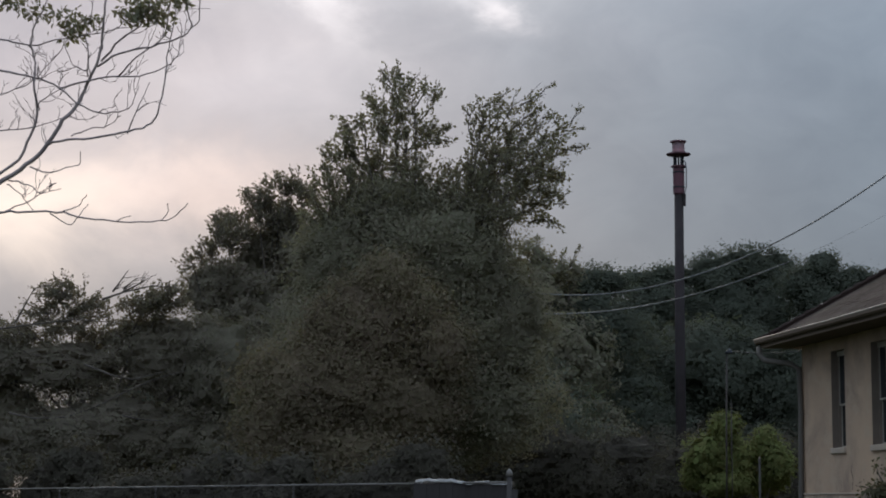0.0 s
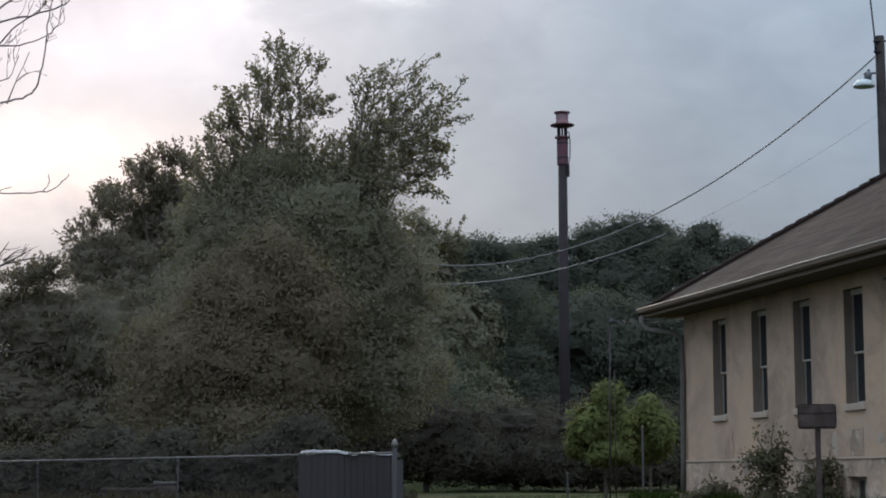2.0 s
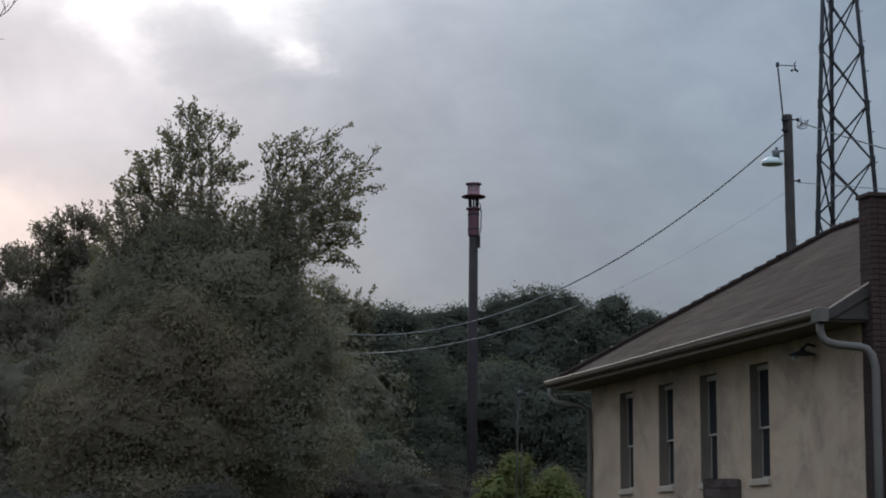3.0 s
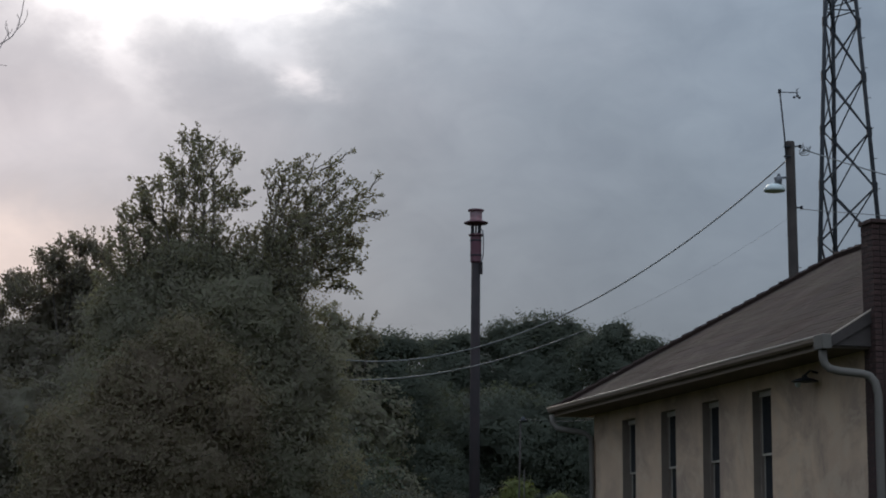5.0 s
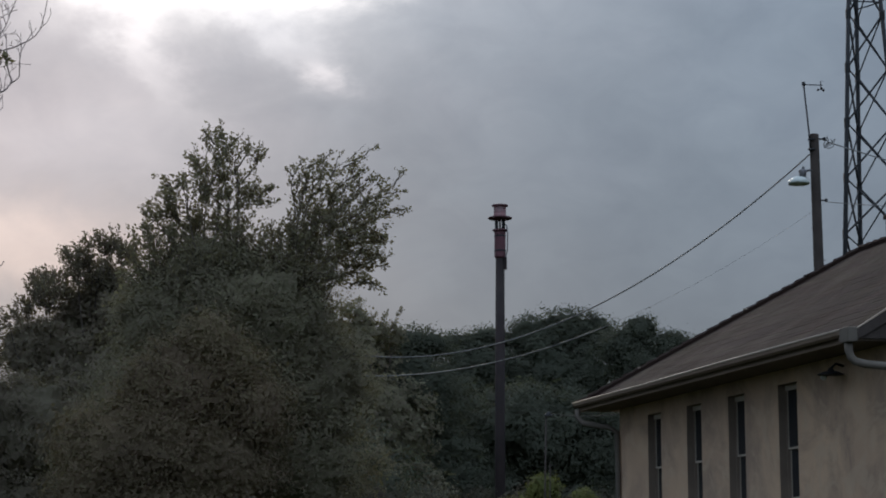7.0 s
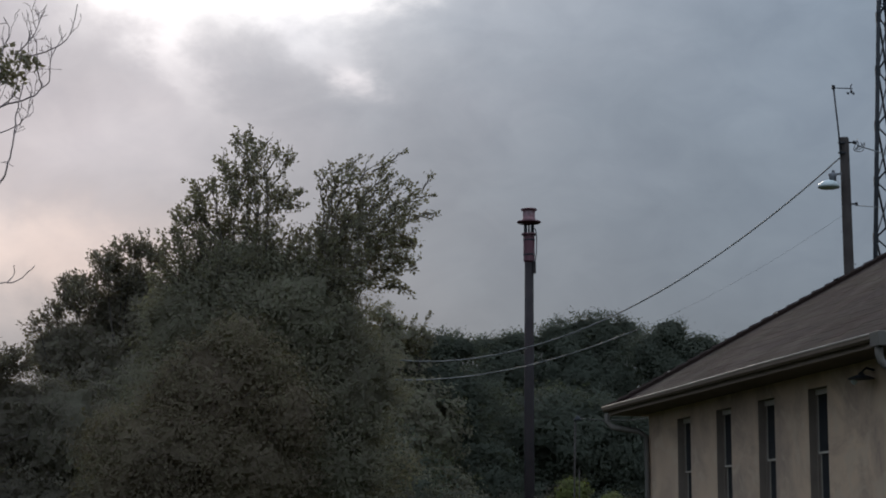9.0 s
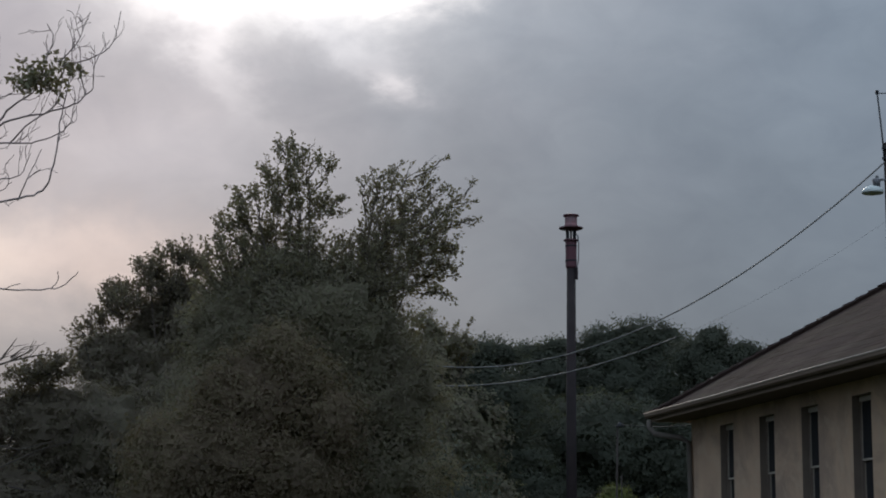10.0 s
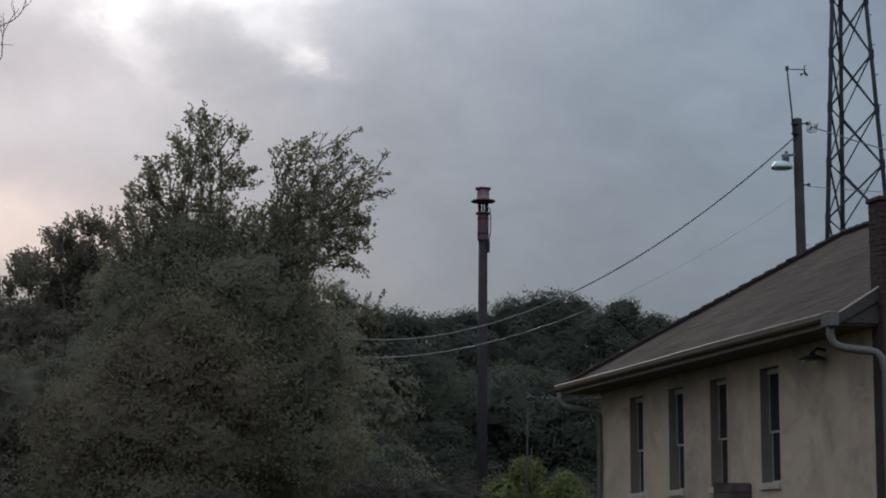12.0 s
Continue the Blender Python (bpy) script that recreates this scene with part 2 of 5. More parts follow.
def thing(name, at, label, category, rz=0.0, group="", kind=""):
    ob = new(name)
    ob.matrix_world = pose(*at, 0, 0, rz)
    ob.empty_display_size = 0.2
    return tagged(ob, label, category, group, kind)


def solid(name, bm, mat, label, category, kind="", group="", smooth=False):
    return tagged(new(name, mesh_of(name, bm, mat, smooth)), label, category, group, kind)


def box(bm, lo, hi, bevel=0.0):
    size = [h - l for l, h in zip(lo, hi)]
    mid = [(h + l) / 2 for l, h in zip(lo, hi)]
    made = bmesh.ops.create_cube(bm, size=1.0, matrix=Matrix.Translation(mid) @ Matrix.Diagonal((*size, 1)))
    if bevel:
        edges = list({e for v in made["verts"] for e in v.link_edges})
        bmesh.ops.bevel(bm, geom=edges, offset=bevel, segments=2, affect="EDGES", profile=0.5)
    return bm


def one_box(lo, hi, bevel=0.0):
    return box(bmesh.new(), lo, hi, bevel)


def tube(bm, pts, radii, sides=8, cap=True):
    """A tube along points; radii is one number or one per point."""
    pts = [Vector(p) for p in pts]
    if not hasattr(radii, "__len__"):
        radii = [radii] * len(pts)
    rings = []
    side = None
    for i, p in enumerate(pts):
        d = (pts[min(i + 1, len(pts) - 1)] - pts[max(i - 1, 0)]).normalized()
        if side is None:
            side = d.orthogonal().normalized()
        side = (side - d * side.dot(d)).normalized()
        up = d.cross(side)
        rings.append([bm.verts.new(p + (side * math.cos(a) + up * math.sin(a)) * radii[i])
                      for a in (2 * math.pi * k / sides for k in range(sides))])
    for a, b in zip(rings, rings[1:]):
        for k in range(sides):
            bm.faces.new((a[k], a[(k + 1) % sides], b[(k + 1) % sides], b[k]))
    if cap:
        bm.faces.new(rings[0][::-1])
        bm.faces.new(rings[-1])
    return bm


def lathe(bm, profile, sides=24, at=(0, 0, 0)):
    """Turns (radius, height) pairs round the upright axis."""
    rings = [[bm.verts.new((at[0] + r * math.cos(2 * math.pi * k / sides), at[1] + r * math.sin(2 * math.pi * k / sides), at[2] + z))
              for k in range(sides)] for r, z in profile]
    for a, b in zip(rings, rings[1:]):
        for k in range(sides):
            bm.faces.new((a[k], a[(k + 1) % sides], b[(k + 1) % sides], b[k]))
    bm.faces.new(rings[0][::-1])
    bm.faces.new(rings[-1])
    return bm


def wall_sheet(length, z0, z1, holes, thick, y0=0.0):
    """A wall along x from y0 to y0 + thick with openings (x0, x1, z0, z1) through it."""
    xs = sorted({0.0, length, *[h[0] for h in holes], *[h[1] for h in holes]})
    zs = sorted({z0, z1, *[h[2] for h in holes], *[h[3] for h in holes]})
    bm = bmesh.new()
    vert = {}

    def v(x, z):
        if (x, z) not in vert:
            vert[x, z] = bm.verts.new((x, y0, z))
        return vert[x, z]

    for xa, xb in zip(xs, xs[1:]):
        for za, zb in zip(zs, zs[1:]):
            cx, cz = (xa + xb) / 2, (za + zb) / 2
            if not any(h[0] < cx < h[1] and h[2] < cz < h[3] for h in holes):
                bm.faces.new((v(xa, za), v(xb, za), v(xb, zb), v(xa, zb)))
    out = bmesh.ops.extrude_face_region(bm, geom=list(bm.faces))
    bmesh.ops.translate(bm, verts=[g for g in out["geom"] if isinstance(g, bmesh.types.BMVert)], vec=(0, thick, 0))
    return bm


# ---------------------------------------------------------------- ground
def ground_height(x, y):
    rise = min(max((y - 6.0) / 18.0, 0.0), 1.0)
    rise = rise * rise * (3 - 2 * rise)
    return 0.93 * rise + 0.05 * noise.noise((x * 0.15, y * 0.15, 0.0)) + min(max((y - 55) / 60, 0.0), 1.0) * 0.8


def build_ground():
    bm = bmesh.new()
    xs = [-1500, -400, -150, -80] + [x * 2.0 for x in range(-25, 26)] + [80, 150, 400, 1500]
    ys = [-1500, -300, -100, -40] + [y * 2.0 for y in range(-10, 61)] + [150, 250, 600, 2500]
    grid = [[bm.verts.new((x, y, ground_height(x, y))) for x in xs] for y in ys]
    for r0, r1 in zip(grid, grid[1:]):
        for k in range(len(xs) - 1):
            bm.faces.new((r0[k], r0[k + 1], r1[k + 1], r1[k]))
    solid("ground", bm, M_GRASS, "mown dull green grass lawn with bare patches", "lawn", "structure", smooth=True)


build_ground()

# ---------------------------------------------------------------- the long low building
HOUSE_AT, HOUSE_TURN = (1.84, 37.18, 0.0), -75.5
OVER = 0.62            # eaves overhang
LONG, DEEP = 12.03, 8.14  # along the wall, and across to the hidden side
EAVE_END = LONG + 0.22    # the eave runs a little past the wall, in front of the brick
EAVE, SOFFIT, PITCH = 4.58, 4.46, math.tan(radians(32))
FOUND, BASE = 1.71, 0.7
WINDOWS = [2.22, 4.23, 6.15, 8.20]
WIN_W, WIN_LO, WIN_HI, WIN_RAIL = 0.71, 2.42, 4.24, 3.28

house = thing("house", HOUSE_AT, "low cream stuccoed building with brown hipped shingle roof", "building", HOUSE_TURN)


def build_shell():
    holes = [(w - OVER, w - OVER + WIN_W, WIN_LO, WIN_HI) for w in WINDOWS]
    wall = wall_sheet(LONG - OVER, FOUND, SOFFIT, holes, 0.30)
    bmesh.ops.translate(wall, verts=wall.verts, vec=(OVER, OVER, 0))
    part("wall", wall, M_STUCCO, house, "cream stucco side wall, stained and patched")
    cellar = (8.25 - OVER, 8.95 - OVER, 1.0, 1.42)
    found = wall_sheet(LONG - OVER, BASE, FOUND, [cellar], 0.34)
    bmesh.ops.translate(found, verts=found.verts, vec=(OVER, OVER - 0.035, 0))
    part("foundation", found, M_FOUND, house, "painted concrete foundation with a narrow ledge")
    part("wall", one_box((OVER, OVER + 0.30, FOUND), (OVER + 0.3, DEEP - OVER, SOFFIT)), M_STUCCO, house)
    part("wall", one_box((OVER, DEEP - OVER, FOUND), (LONG, DEEP - OVER + 0.3, SOFFIT)), M_STUCCO, house)
    part("foundation", one_box((OVER - 0.03, OVER + 0.31, BASE), (OVER + 0.3, DEEP - OVER + 0.3, FOUND)), M_FOUND, house)
    part("foundation", one_box((OVER + 0.31, DEEP - OVER - 0.02, BASE), (LONG, DEEP - OVER + 0.3, FOUND)), M_FOUND, house)
    part("floor_slab", one_box((OVER + 0.3, OVER + 0.31, FOUND - 0.2), (LONG, DEEP - OVER, FOUND)), M_CONCRETE, house)
    part("soffit", one_box((0.03, 0.03, SOFFIT), (EAVE_END - 0.06, OVER - 0.01, SOFFIT + 0.03)), M_SOFFITSHADE, house, "board soffit, its brown darkened for the shade under the eave")
    part("soffit", one_box((0.03, OVER + 0.31, SOFFIT), (OVER + 0.3, DEEP - 0.03, SOFFIT + 0.03)), M_SOFFITSHADE, house, "board soffit, its brown darkened for the shade under the eave")
    part("fascia", one_box((0.0, 0.0, SOFFIT), (EAVE_END, 0.028, EAVE)), M_SOFFIT, house)
    part("fascia", one_box((0.0, 0.03, SOFFIT), (0.028, DEEP, EAVE)), M_TRIM, house)
    # closed end of the eave beside the brick front, with its sloping trim board; the end's shade is put into its dark
    # colour
    bm = bmesh.new()
    tri = [(0.03, SOFFIT + 0.03), (OVER - 0.01, SOFFIT + 0.03), (OVER - 0.01, EAVE + OVER * PITCH - 0.05), (0.03, EAVE - 0.03)]
    ring = [[bm.verts.new((x, y, z)) for y, z in tri] for x in (EAVE_END - 0.05, EAVE_END - 0.01)]
    bm.faces.new(ring[0])
    bm.faces.new(ring[1])
    for k in range(4):
        bm.faces.new((ring[0][k], ring[0][(k + 1) % 4], ring[1][(k + 1) % 4], ring[1][k]))
    part("eave_end", bm, M_WOODPOLE, house, "end board of the eave, coloured dark for its shade")
    bm = bmesh.new()
    tri = [(-0.06, EAVE - 0.16), (OVER + 0.02, EAVE + OVER * PITCH - 0.15), (OVER + 0.02, EAVE + OVER * PITCH + 0.005), (-0.06, EAVE - 0.02)]
    ring = [[bm.verts.new((x, y, z)) for y, z in tri] for x in (EAVE_END - 0.008, EAVE_END + 0.02)]
    bm.faces.new(ring[0])
    bm.faces.new(ring[1])
    for k in range(4):
        bm.faces.new((ring[0][k], ring[0][(k + 1) % 4], ring[1][(k + 1) % 4], ring[1][k]))
    part("rake_board", bm, M_WOODPOLE, house, "sloping dark trim board")
    edge = tube(bmesh.new(), [(EAVE_END + 0.012, -0.02, EAVE + 0.012), (EAVE_END + 0.010, 0.3, EAVE + 0.3 * PITCH + 0.02), (EAVE_END + 0.012, OVER, EAVE + OVER * PITCH + 0.022)], 0.012, 6)
    part("drip_edge", edge, M_GUTTER, house, "pale bent metal drip edge")


def build_roof():
    """Hipped at the far end; laid in overlapping courses that step a little."""
    bm = bmesh.new()
    half, rows, lip = DEEP / 2, 34, 0.003
    run = half / rows
    rng = random.Random(4)

    def slab(corners):
        lo = [bm.verts.new(c) for c in corners]
        bm.faces.new(lo)
        dn = [bm.verts.new(Vector(c) - Vector((0, 0, 0.03))) for c in corners]
        for k in range(4):
            bm.faces.new((lo[k], dn[k], dn[(k + 1) % 4], lo[(k + 1) % 4]))

    for i in range(rows):
        a, b = i * run - (0.05 if i == 0 else 0), (i + 1) * run + 0.01
        za, zb = EAVE + a * PITCH + lip, EAVE + b * PITCH
        s = a
        end = EAVE_END if b < OVER else LONG
        while s < end:
            e = min(s + rng.uniform(0.7, 1.1), end)
            j = rng.uniform(-0.002, 0.002)
            slab([(s, a, za + j), (e, a, za + j), (max(e, b), b, zb + j), (max(s, b) if s > a else b, b, zb + j)])
            s = e
        slab([(a, DEEP - a, za), (a, a, za), (b, b, zb), (b, DEEP - b, zb)])
        slab([(LONG, DEEP - a, za), (a, DEEP - a, za), (b, DEEP - b, zb), (LONG, DEEP - b, zb)])
    part("roof", bm, M_SHINGLE, house, "brown asphalt shingle roof, weathered")
    top = EAVE + half * PITCH
    piece = mesh_of("ridge_shingle", tube(bmesh.new(), [(0, 0, 0.012), (0.30, 0, 0.0)], [0.075, 0.06], 6), M_SHINGLE)
    a, b = Vector((0, 0, EAVE + 0.015)), Vector((half, half, top + 0.015))
    n = int((b - a).length / 0.27)
    for i in range(n + int((LONG - half) / 0.27)):
        ob = new("ridge_shingle", piece)
        ob.parent = house
        if i < n:
            turn = (b - a).to_track_quat("X", "Z").to_matrix().to_4x4()
            ob.matrix_local = Matrix.Translation(a.lerp(b, i / n)) @ turn
        else:
            ob.matrix_local = pose(half + (i - n) * 0.27, half, top + 0.02)


def build_gutter():
    g = bmesh.new()
    prof = [(0.0, 0.035), (0.0, -0.045), (-0.05, -0.052), (-0.092, -0.02), (-0.1, 0.035), (-0.085, 0.037), (-0.078, -0.01), (-0.045, -0.038), (-0.012, -0.034), (-0.012, 0.035)]
    ends = [[g.verts.new((x, y - 0.002, EAVE + z)) for y, z in prof] for x in (-0.08, 3.9, 7.9, EAVE_END - 0.2)]
    for a, b in zip(ends, ends[1:]):
        for k in range(len(prof)):
            g.faces.new((a[k], a[(k + 1) % len(prof)], b[(k + 1) % len(prof)], b[k]))
    g.faces.new(ends[0])
    g.faces.new(ends[-1])
    # body in the soffit brown, lip as a separate paler tube
    g = part("gutter", g, M_SOFFIT, house, "brown metal gutter along the eave")
    part("lip", tube(bmesh.new(), [(-0.08, -0.095, EAVE + 0.042), (4.0, -0.095, EAVE + 0.030), (8.0, -0.095, EAVE + 0.046), (EAVE_END - 0.2, -0.095, EAVE + 0.04)], 0.017, 8), M_GUTTER, g, "pale lip of the gutter", smooth=True)
    # far downspout: back under the soffit to the wall, then down the corner
    d = tube(bmesh.new(), [(0.12, -0.06, EAVE - 0.1), (0.12, -0.06, EAVE - 0.24), (0.2, 0.02, EAVE - 0.36), (OVER - 0.02, OVER - 0.2, EAVE - 0.46), (OVER + 0.04, OVER - 0.07, EAVE - 0.56),
                           (OVER + 0.05, OVER - 0.06, 3.2), (OVER + 0.05, OVER - 0.08, 1.7), (OVER + 0.05, OVER - 0.1, BASE + 0.35)], 0.052, 10)
    part("downspout", d, M_SPOUT, house, "round metal downspout at the corner", smooth=True)
    # near downspout: an outlet box, then a swan neck across to the brick end
    part("gutter_outlet", one_box((EAVE_END - 0.2, -0.14, EAVE - 0.15), (EAVE_END + 0.08, -0.002, EAVE + 0.05), 0.012), M_SPOUT, house, "square outlet box at the gutter's end")
    d = tube(bmesh.new(), [(EAVE_END - 0.06, -0.07, EAVE - 0.13), (EAVE_END - 0.06, -0.07, EAVE - 0.25), (EAVE_END - 0.05, -0.05, EAVE - 0.34), (EAVE_END - 0.02, 0.0, EAVE - 0.40), (EAVE_END + 0.03, 0.12, EAVE - 0.44), (LONG + 0.33, 0.40, EAVE - 0.47),
                           (LONG + 0.37, 0.49, EAVE - 0.50), (LONG + 0.40, 0.55, EAVE - 0.58), (LONG + 0.42, 0.585, EAVE - 0.75), (LONG + 0.42, 0.585, 2.6), (LONG + 0.42, 0.585, 0.85)], 0.055, 12)
    part("downspout", d, M_SPOUT, house, "round metal downspout with a swan neck", smooth=True)
    lamp = part("wall_lamp", tube(bmesh.new(), [(10.55, OVER, 4.30), (10.55, OVER - 0.12, 4.33), (10.55, OVER - 0.2, 4.26)], 0.018, 8), M_DARKSTEEL, house, "small dark barn lamp under the eave", smooth=True)
    part("lamp_shade", lathe(bmesh.new(), [(0.185, -0.03), (0.19, -0.02), (0.12, 0.01), (0.05, 0.03), (0.03, 0.07)], 20, (10.55, OVER - 0.2, 4.20)), M_DARKSTEEL, lamp, smooth=True)
    bulb = bmesh.new()
    bmesh.ops.create_uvsphere(bulb, u_segments=12, v_segments=8, radius=0.045, matrix=Matrix.Translation((10.40, OVER - 0.24, 4.15)))
    part("bulb", bulb, M_LAMPWHITE, lamp, "pale unlit glass globe", smooth=True)


def build_window(x0, parent):
    """A deep-set double-hung window: frame, two sashes with panes, meeting rail and sill."""
    y = OVER + 0.125
    fr = bmesh.new()
    for lo, hi in (((x0, y, WIN_LO + 0.09), (x0 + 0.02, y + 0.1, WIN_HI)), ((x0 + WIN_W - 0.02, y, WIN_LO + 0.09), (x0 + WIN_W, y + 0.1, WIN_HI)),
                   ((x0 + 0.02, y, WIN_HI - 0.05), (x0 + WIN_W - 0.02, y + 0.1, WIN_HI))):
        box(fr, lo, hi, 0.004)
    win = part("window", fr, M_JAMBSHADE, parent, "tall double-hung window in a deep reveal")
    mid = WIN_RAIL
    for name, za, zb, yy in (("upper_sash", mid - 0.02, WIN_HI - 0.05, y + 0.015), ("lower_sash", WIN_LO + 0.09, mid + 0.03, y + 0.05)):
        s = bmesh.new()
        a, b = x0 + 0.02, x0 + WIN_W - 0.02
        for lo, hi in (((a, yy, za), (a + 0.014, yy + 0.035, zb)), ((b - 0.014, yy, za), (b, yy + 0.035, zb)),
                       ((a + 0.014, yy, zb - 0.035), (b - 0.014, yy + 0.035, zb)), ((a + 0.014, yy, za), (b - 0.014, yy + 0.035, za + 0.035))):
            box(s, lo, hi, 0.003)
        part(name, s, M_SASH, win, "white painted sash")
        pane = part("pane", one_box((a + 0.014, yy + 0.012, za + 0.035), (b - 0.014, yy + 0.018, zb - 0.035)), M_GLASS, win, "dark window glass")
    # thin linings added over the stucco reveals, coloured dark for their shade
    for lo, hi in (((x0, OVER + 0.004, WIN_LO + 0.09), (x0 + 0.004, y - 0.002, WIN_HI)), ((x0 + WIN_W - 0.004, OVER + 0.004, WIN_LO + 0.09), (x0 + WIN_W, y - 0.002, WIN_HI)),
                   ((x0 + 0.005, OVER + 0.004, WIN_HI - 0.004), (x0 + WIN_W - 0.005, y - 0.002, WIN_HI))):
        part("jamb", one_box(lo, hi), M_JAMBSHADE, win, "thin reveal lining, its brown darkened to hold the reveal's shade")
    part("head", one_box((x0 + 0.01, y - 0.012, WIN_HI - 0.09), (x0 + WIN_W - 0.01, y - 0.002, WIN_HI - 0.005), 0.003), M_SASH, win, "pale head board")
    part("sill", one_box((x0 - 0.012, OVER - 0.045, WIN_LO - 0.02), (x0 + WIN_W + 0.012, OVER + 0.26, WIN_LO + 0.085), 0.012), M_TRIM, win, "weathered stone sill")
    return win


def build_cellar_window():
    x0, x1, y = 8.25, 8.95, OVER + 0.10
    fr = bmesh.new()
    for lo, hi in (((x0, y, 1.0), (x0 + 0.06, y + 0.08, 1.42)), ((x1 - 0.06, y, 1.0), (x1, y + 0.08, 1.42)), ((x0 + 0.06, y, 1.36), (x1 - 0.06, y + 0.08, 1.42)),
                   ((x0 + 0.06, y, 1.0), (x1 - 0.06, y + 0.08, 1.06)), ((x0 + 0.32, y, 1.06), (x0 + 0.38, y + 0.08, 1.36))):
        box(fr, lo, hi, 0.004)
    w = part("cellar_window", fr, M_SASH, house, "small white-framed cellar window")
    part("pane", one_box((x0 + 0.06, y + 0.03, 1.06), (x0 + 0.32, y + 0.036, 1.36)), M_GLASS, w)
    part("pane", one_box((x0 + 0.38, y + 0.03, 1.06), (x1 - 0.06, y + 0.036, 1.36)), M_GLASS, w)


def build_wear():
    """Loose flashing on the hip, and a patch of bare plaster on the wall."""
    for s, w in ((0.95, 0.10), (2.5, 0.13), (3.35, 0.16)):
        m = M_GUTTER if s < 3 else M_SHINGLE
        z = EAVE + s * PITCH
        part("flashing", one_box((s - 0.5 * w, s - 0.06, z + 0.05), (s + 0.5 * w, s + 0.05, z + 0.075 + 0.2 * (w - 0.1)), 0.006), m, house, "loose scrap of flashing on the hip")
    rng = random.Random(31)
    for x, z, w, h in ((7.75, 1.92, 0.14, 0.20), (7.1, 2.05, 0.05, 0.16), (9.4, 1.98, 0.12, 0.08), (4.4, 1.86, 0.10, 0.05)):
        bm = bmesh.new()
        ring = [bm.verts.new((x + w * math.cos(a) * rng.uniform(0.7, 1.1), OVER - 0.003, z + h * math.sin(a) * rng.uniform(0.7, 1.1))) for a in (2 * math.pi * k / 14 for k in range(14))]
        face = bm.faces.new(ring)
        out = bmesh.ops.extrude_face_region(bm, geom=[face])
        bmesh.ops.translate(bm, verts=[g for g in out["geom"] if isinstance(g, bmesh.types.BMVert)], vec=(0, -0.004, 0))
        part("plaster_patch", bm, M_TRIM if w > 0.06 else M_SOFFIT, house, "flaking patch of plaster")
    for x, z0, z1 in ((7.02, 1.75, 2.3), (3.2, 1.75, 2.2)):
        p, line = x, []
        for k in range(9):
            line.append((p, OVER - 0.002, z0 + (z1 - z0) * k / 8))
            p += rng.uniform(-0.05, 0.05)
        part("crack", tube(bmesh.new(), line, [0.003, 0.006, 0.008, 0.005, 0.007, 0.009, 0.006, 0.004, 0.002], 4), M_SOFFIT, house, "crack in the plaster")
    part("plaster_panel", one_box((8.32, OVER - 0.012, FOUND + 0.02), (8.80, OVER - 0.003, FOUND + 0.42), 0.004), M_FOUND, house, "plastered-over opening above the cellar window")
    # ledge of the foundation, chipped
    x = OVER
    while x < LONG - 0.3:
        l = rng.uniform(0.5, 1.3)
        part("ledge", one_box((x, OVER - 0.05 - rng.uniform(0, 0.012), FOUND - 0.03), (min(x + l, LONG) - 0.01, OVER - 0.036, FOUND + rng.uniform(-0.004, 0.006)), 0.004), M_TRIM, house)
        x += l


build_wear()
build_shell()
build_roof()
build_gutter()
for w in WINDOWS:
    build_window(w, house)
build_cellar_window()
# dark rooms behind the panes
part("inner_wall", one_box((OVER + 0.3, 3.2, FOUND), (LONG, 3.3, SOFFIT)), M_JAMBSHADE, house)
part("attic_floor", one_box((OVER + 0.3, OVER + 0.31, SOFFIT), (LONG, DEEP - OVER, SOFFIT + 0.1)), M_SOFFIT, house)

# brick front at the near end, taller than the roof
FRONT_X, FRONT_T, FRONT_TOP = LONG, 0.34, 6.14
front = thing("brick_front", HOUSE_AT, "dark red brick parapet front closing the building's end", "brick wall", HOUSE_TURN)
part("core", one_box((FRONT_X + 0.012, OVER - 0.008, 0.6), (FRONT_X + FRONT_T - 0.012, DEEP - OVER + 0.3, FRONT_TOP)), M_MORTAR, front, "mortar between the bricks")
part("coping", one_box((FRONT_X - 0.03, OVER - 0.04, FRONT_TOP), (FRONT_X + FRONT_T + 0.03, DEEP, FRONT_TOP + 0.06), 0.012), M_BRICK, front, "thin dark coping along the top")

# ---------------------------------------------------------------- trees


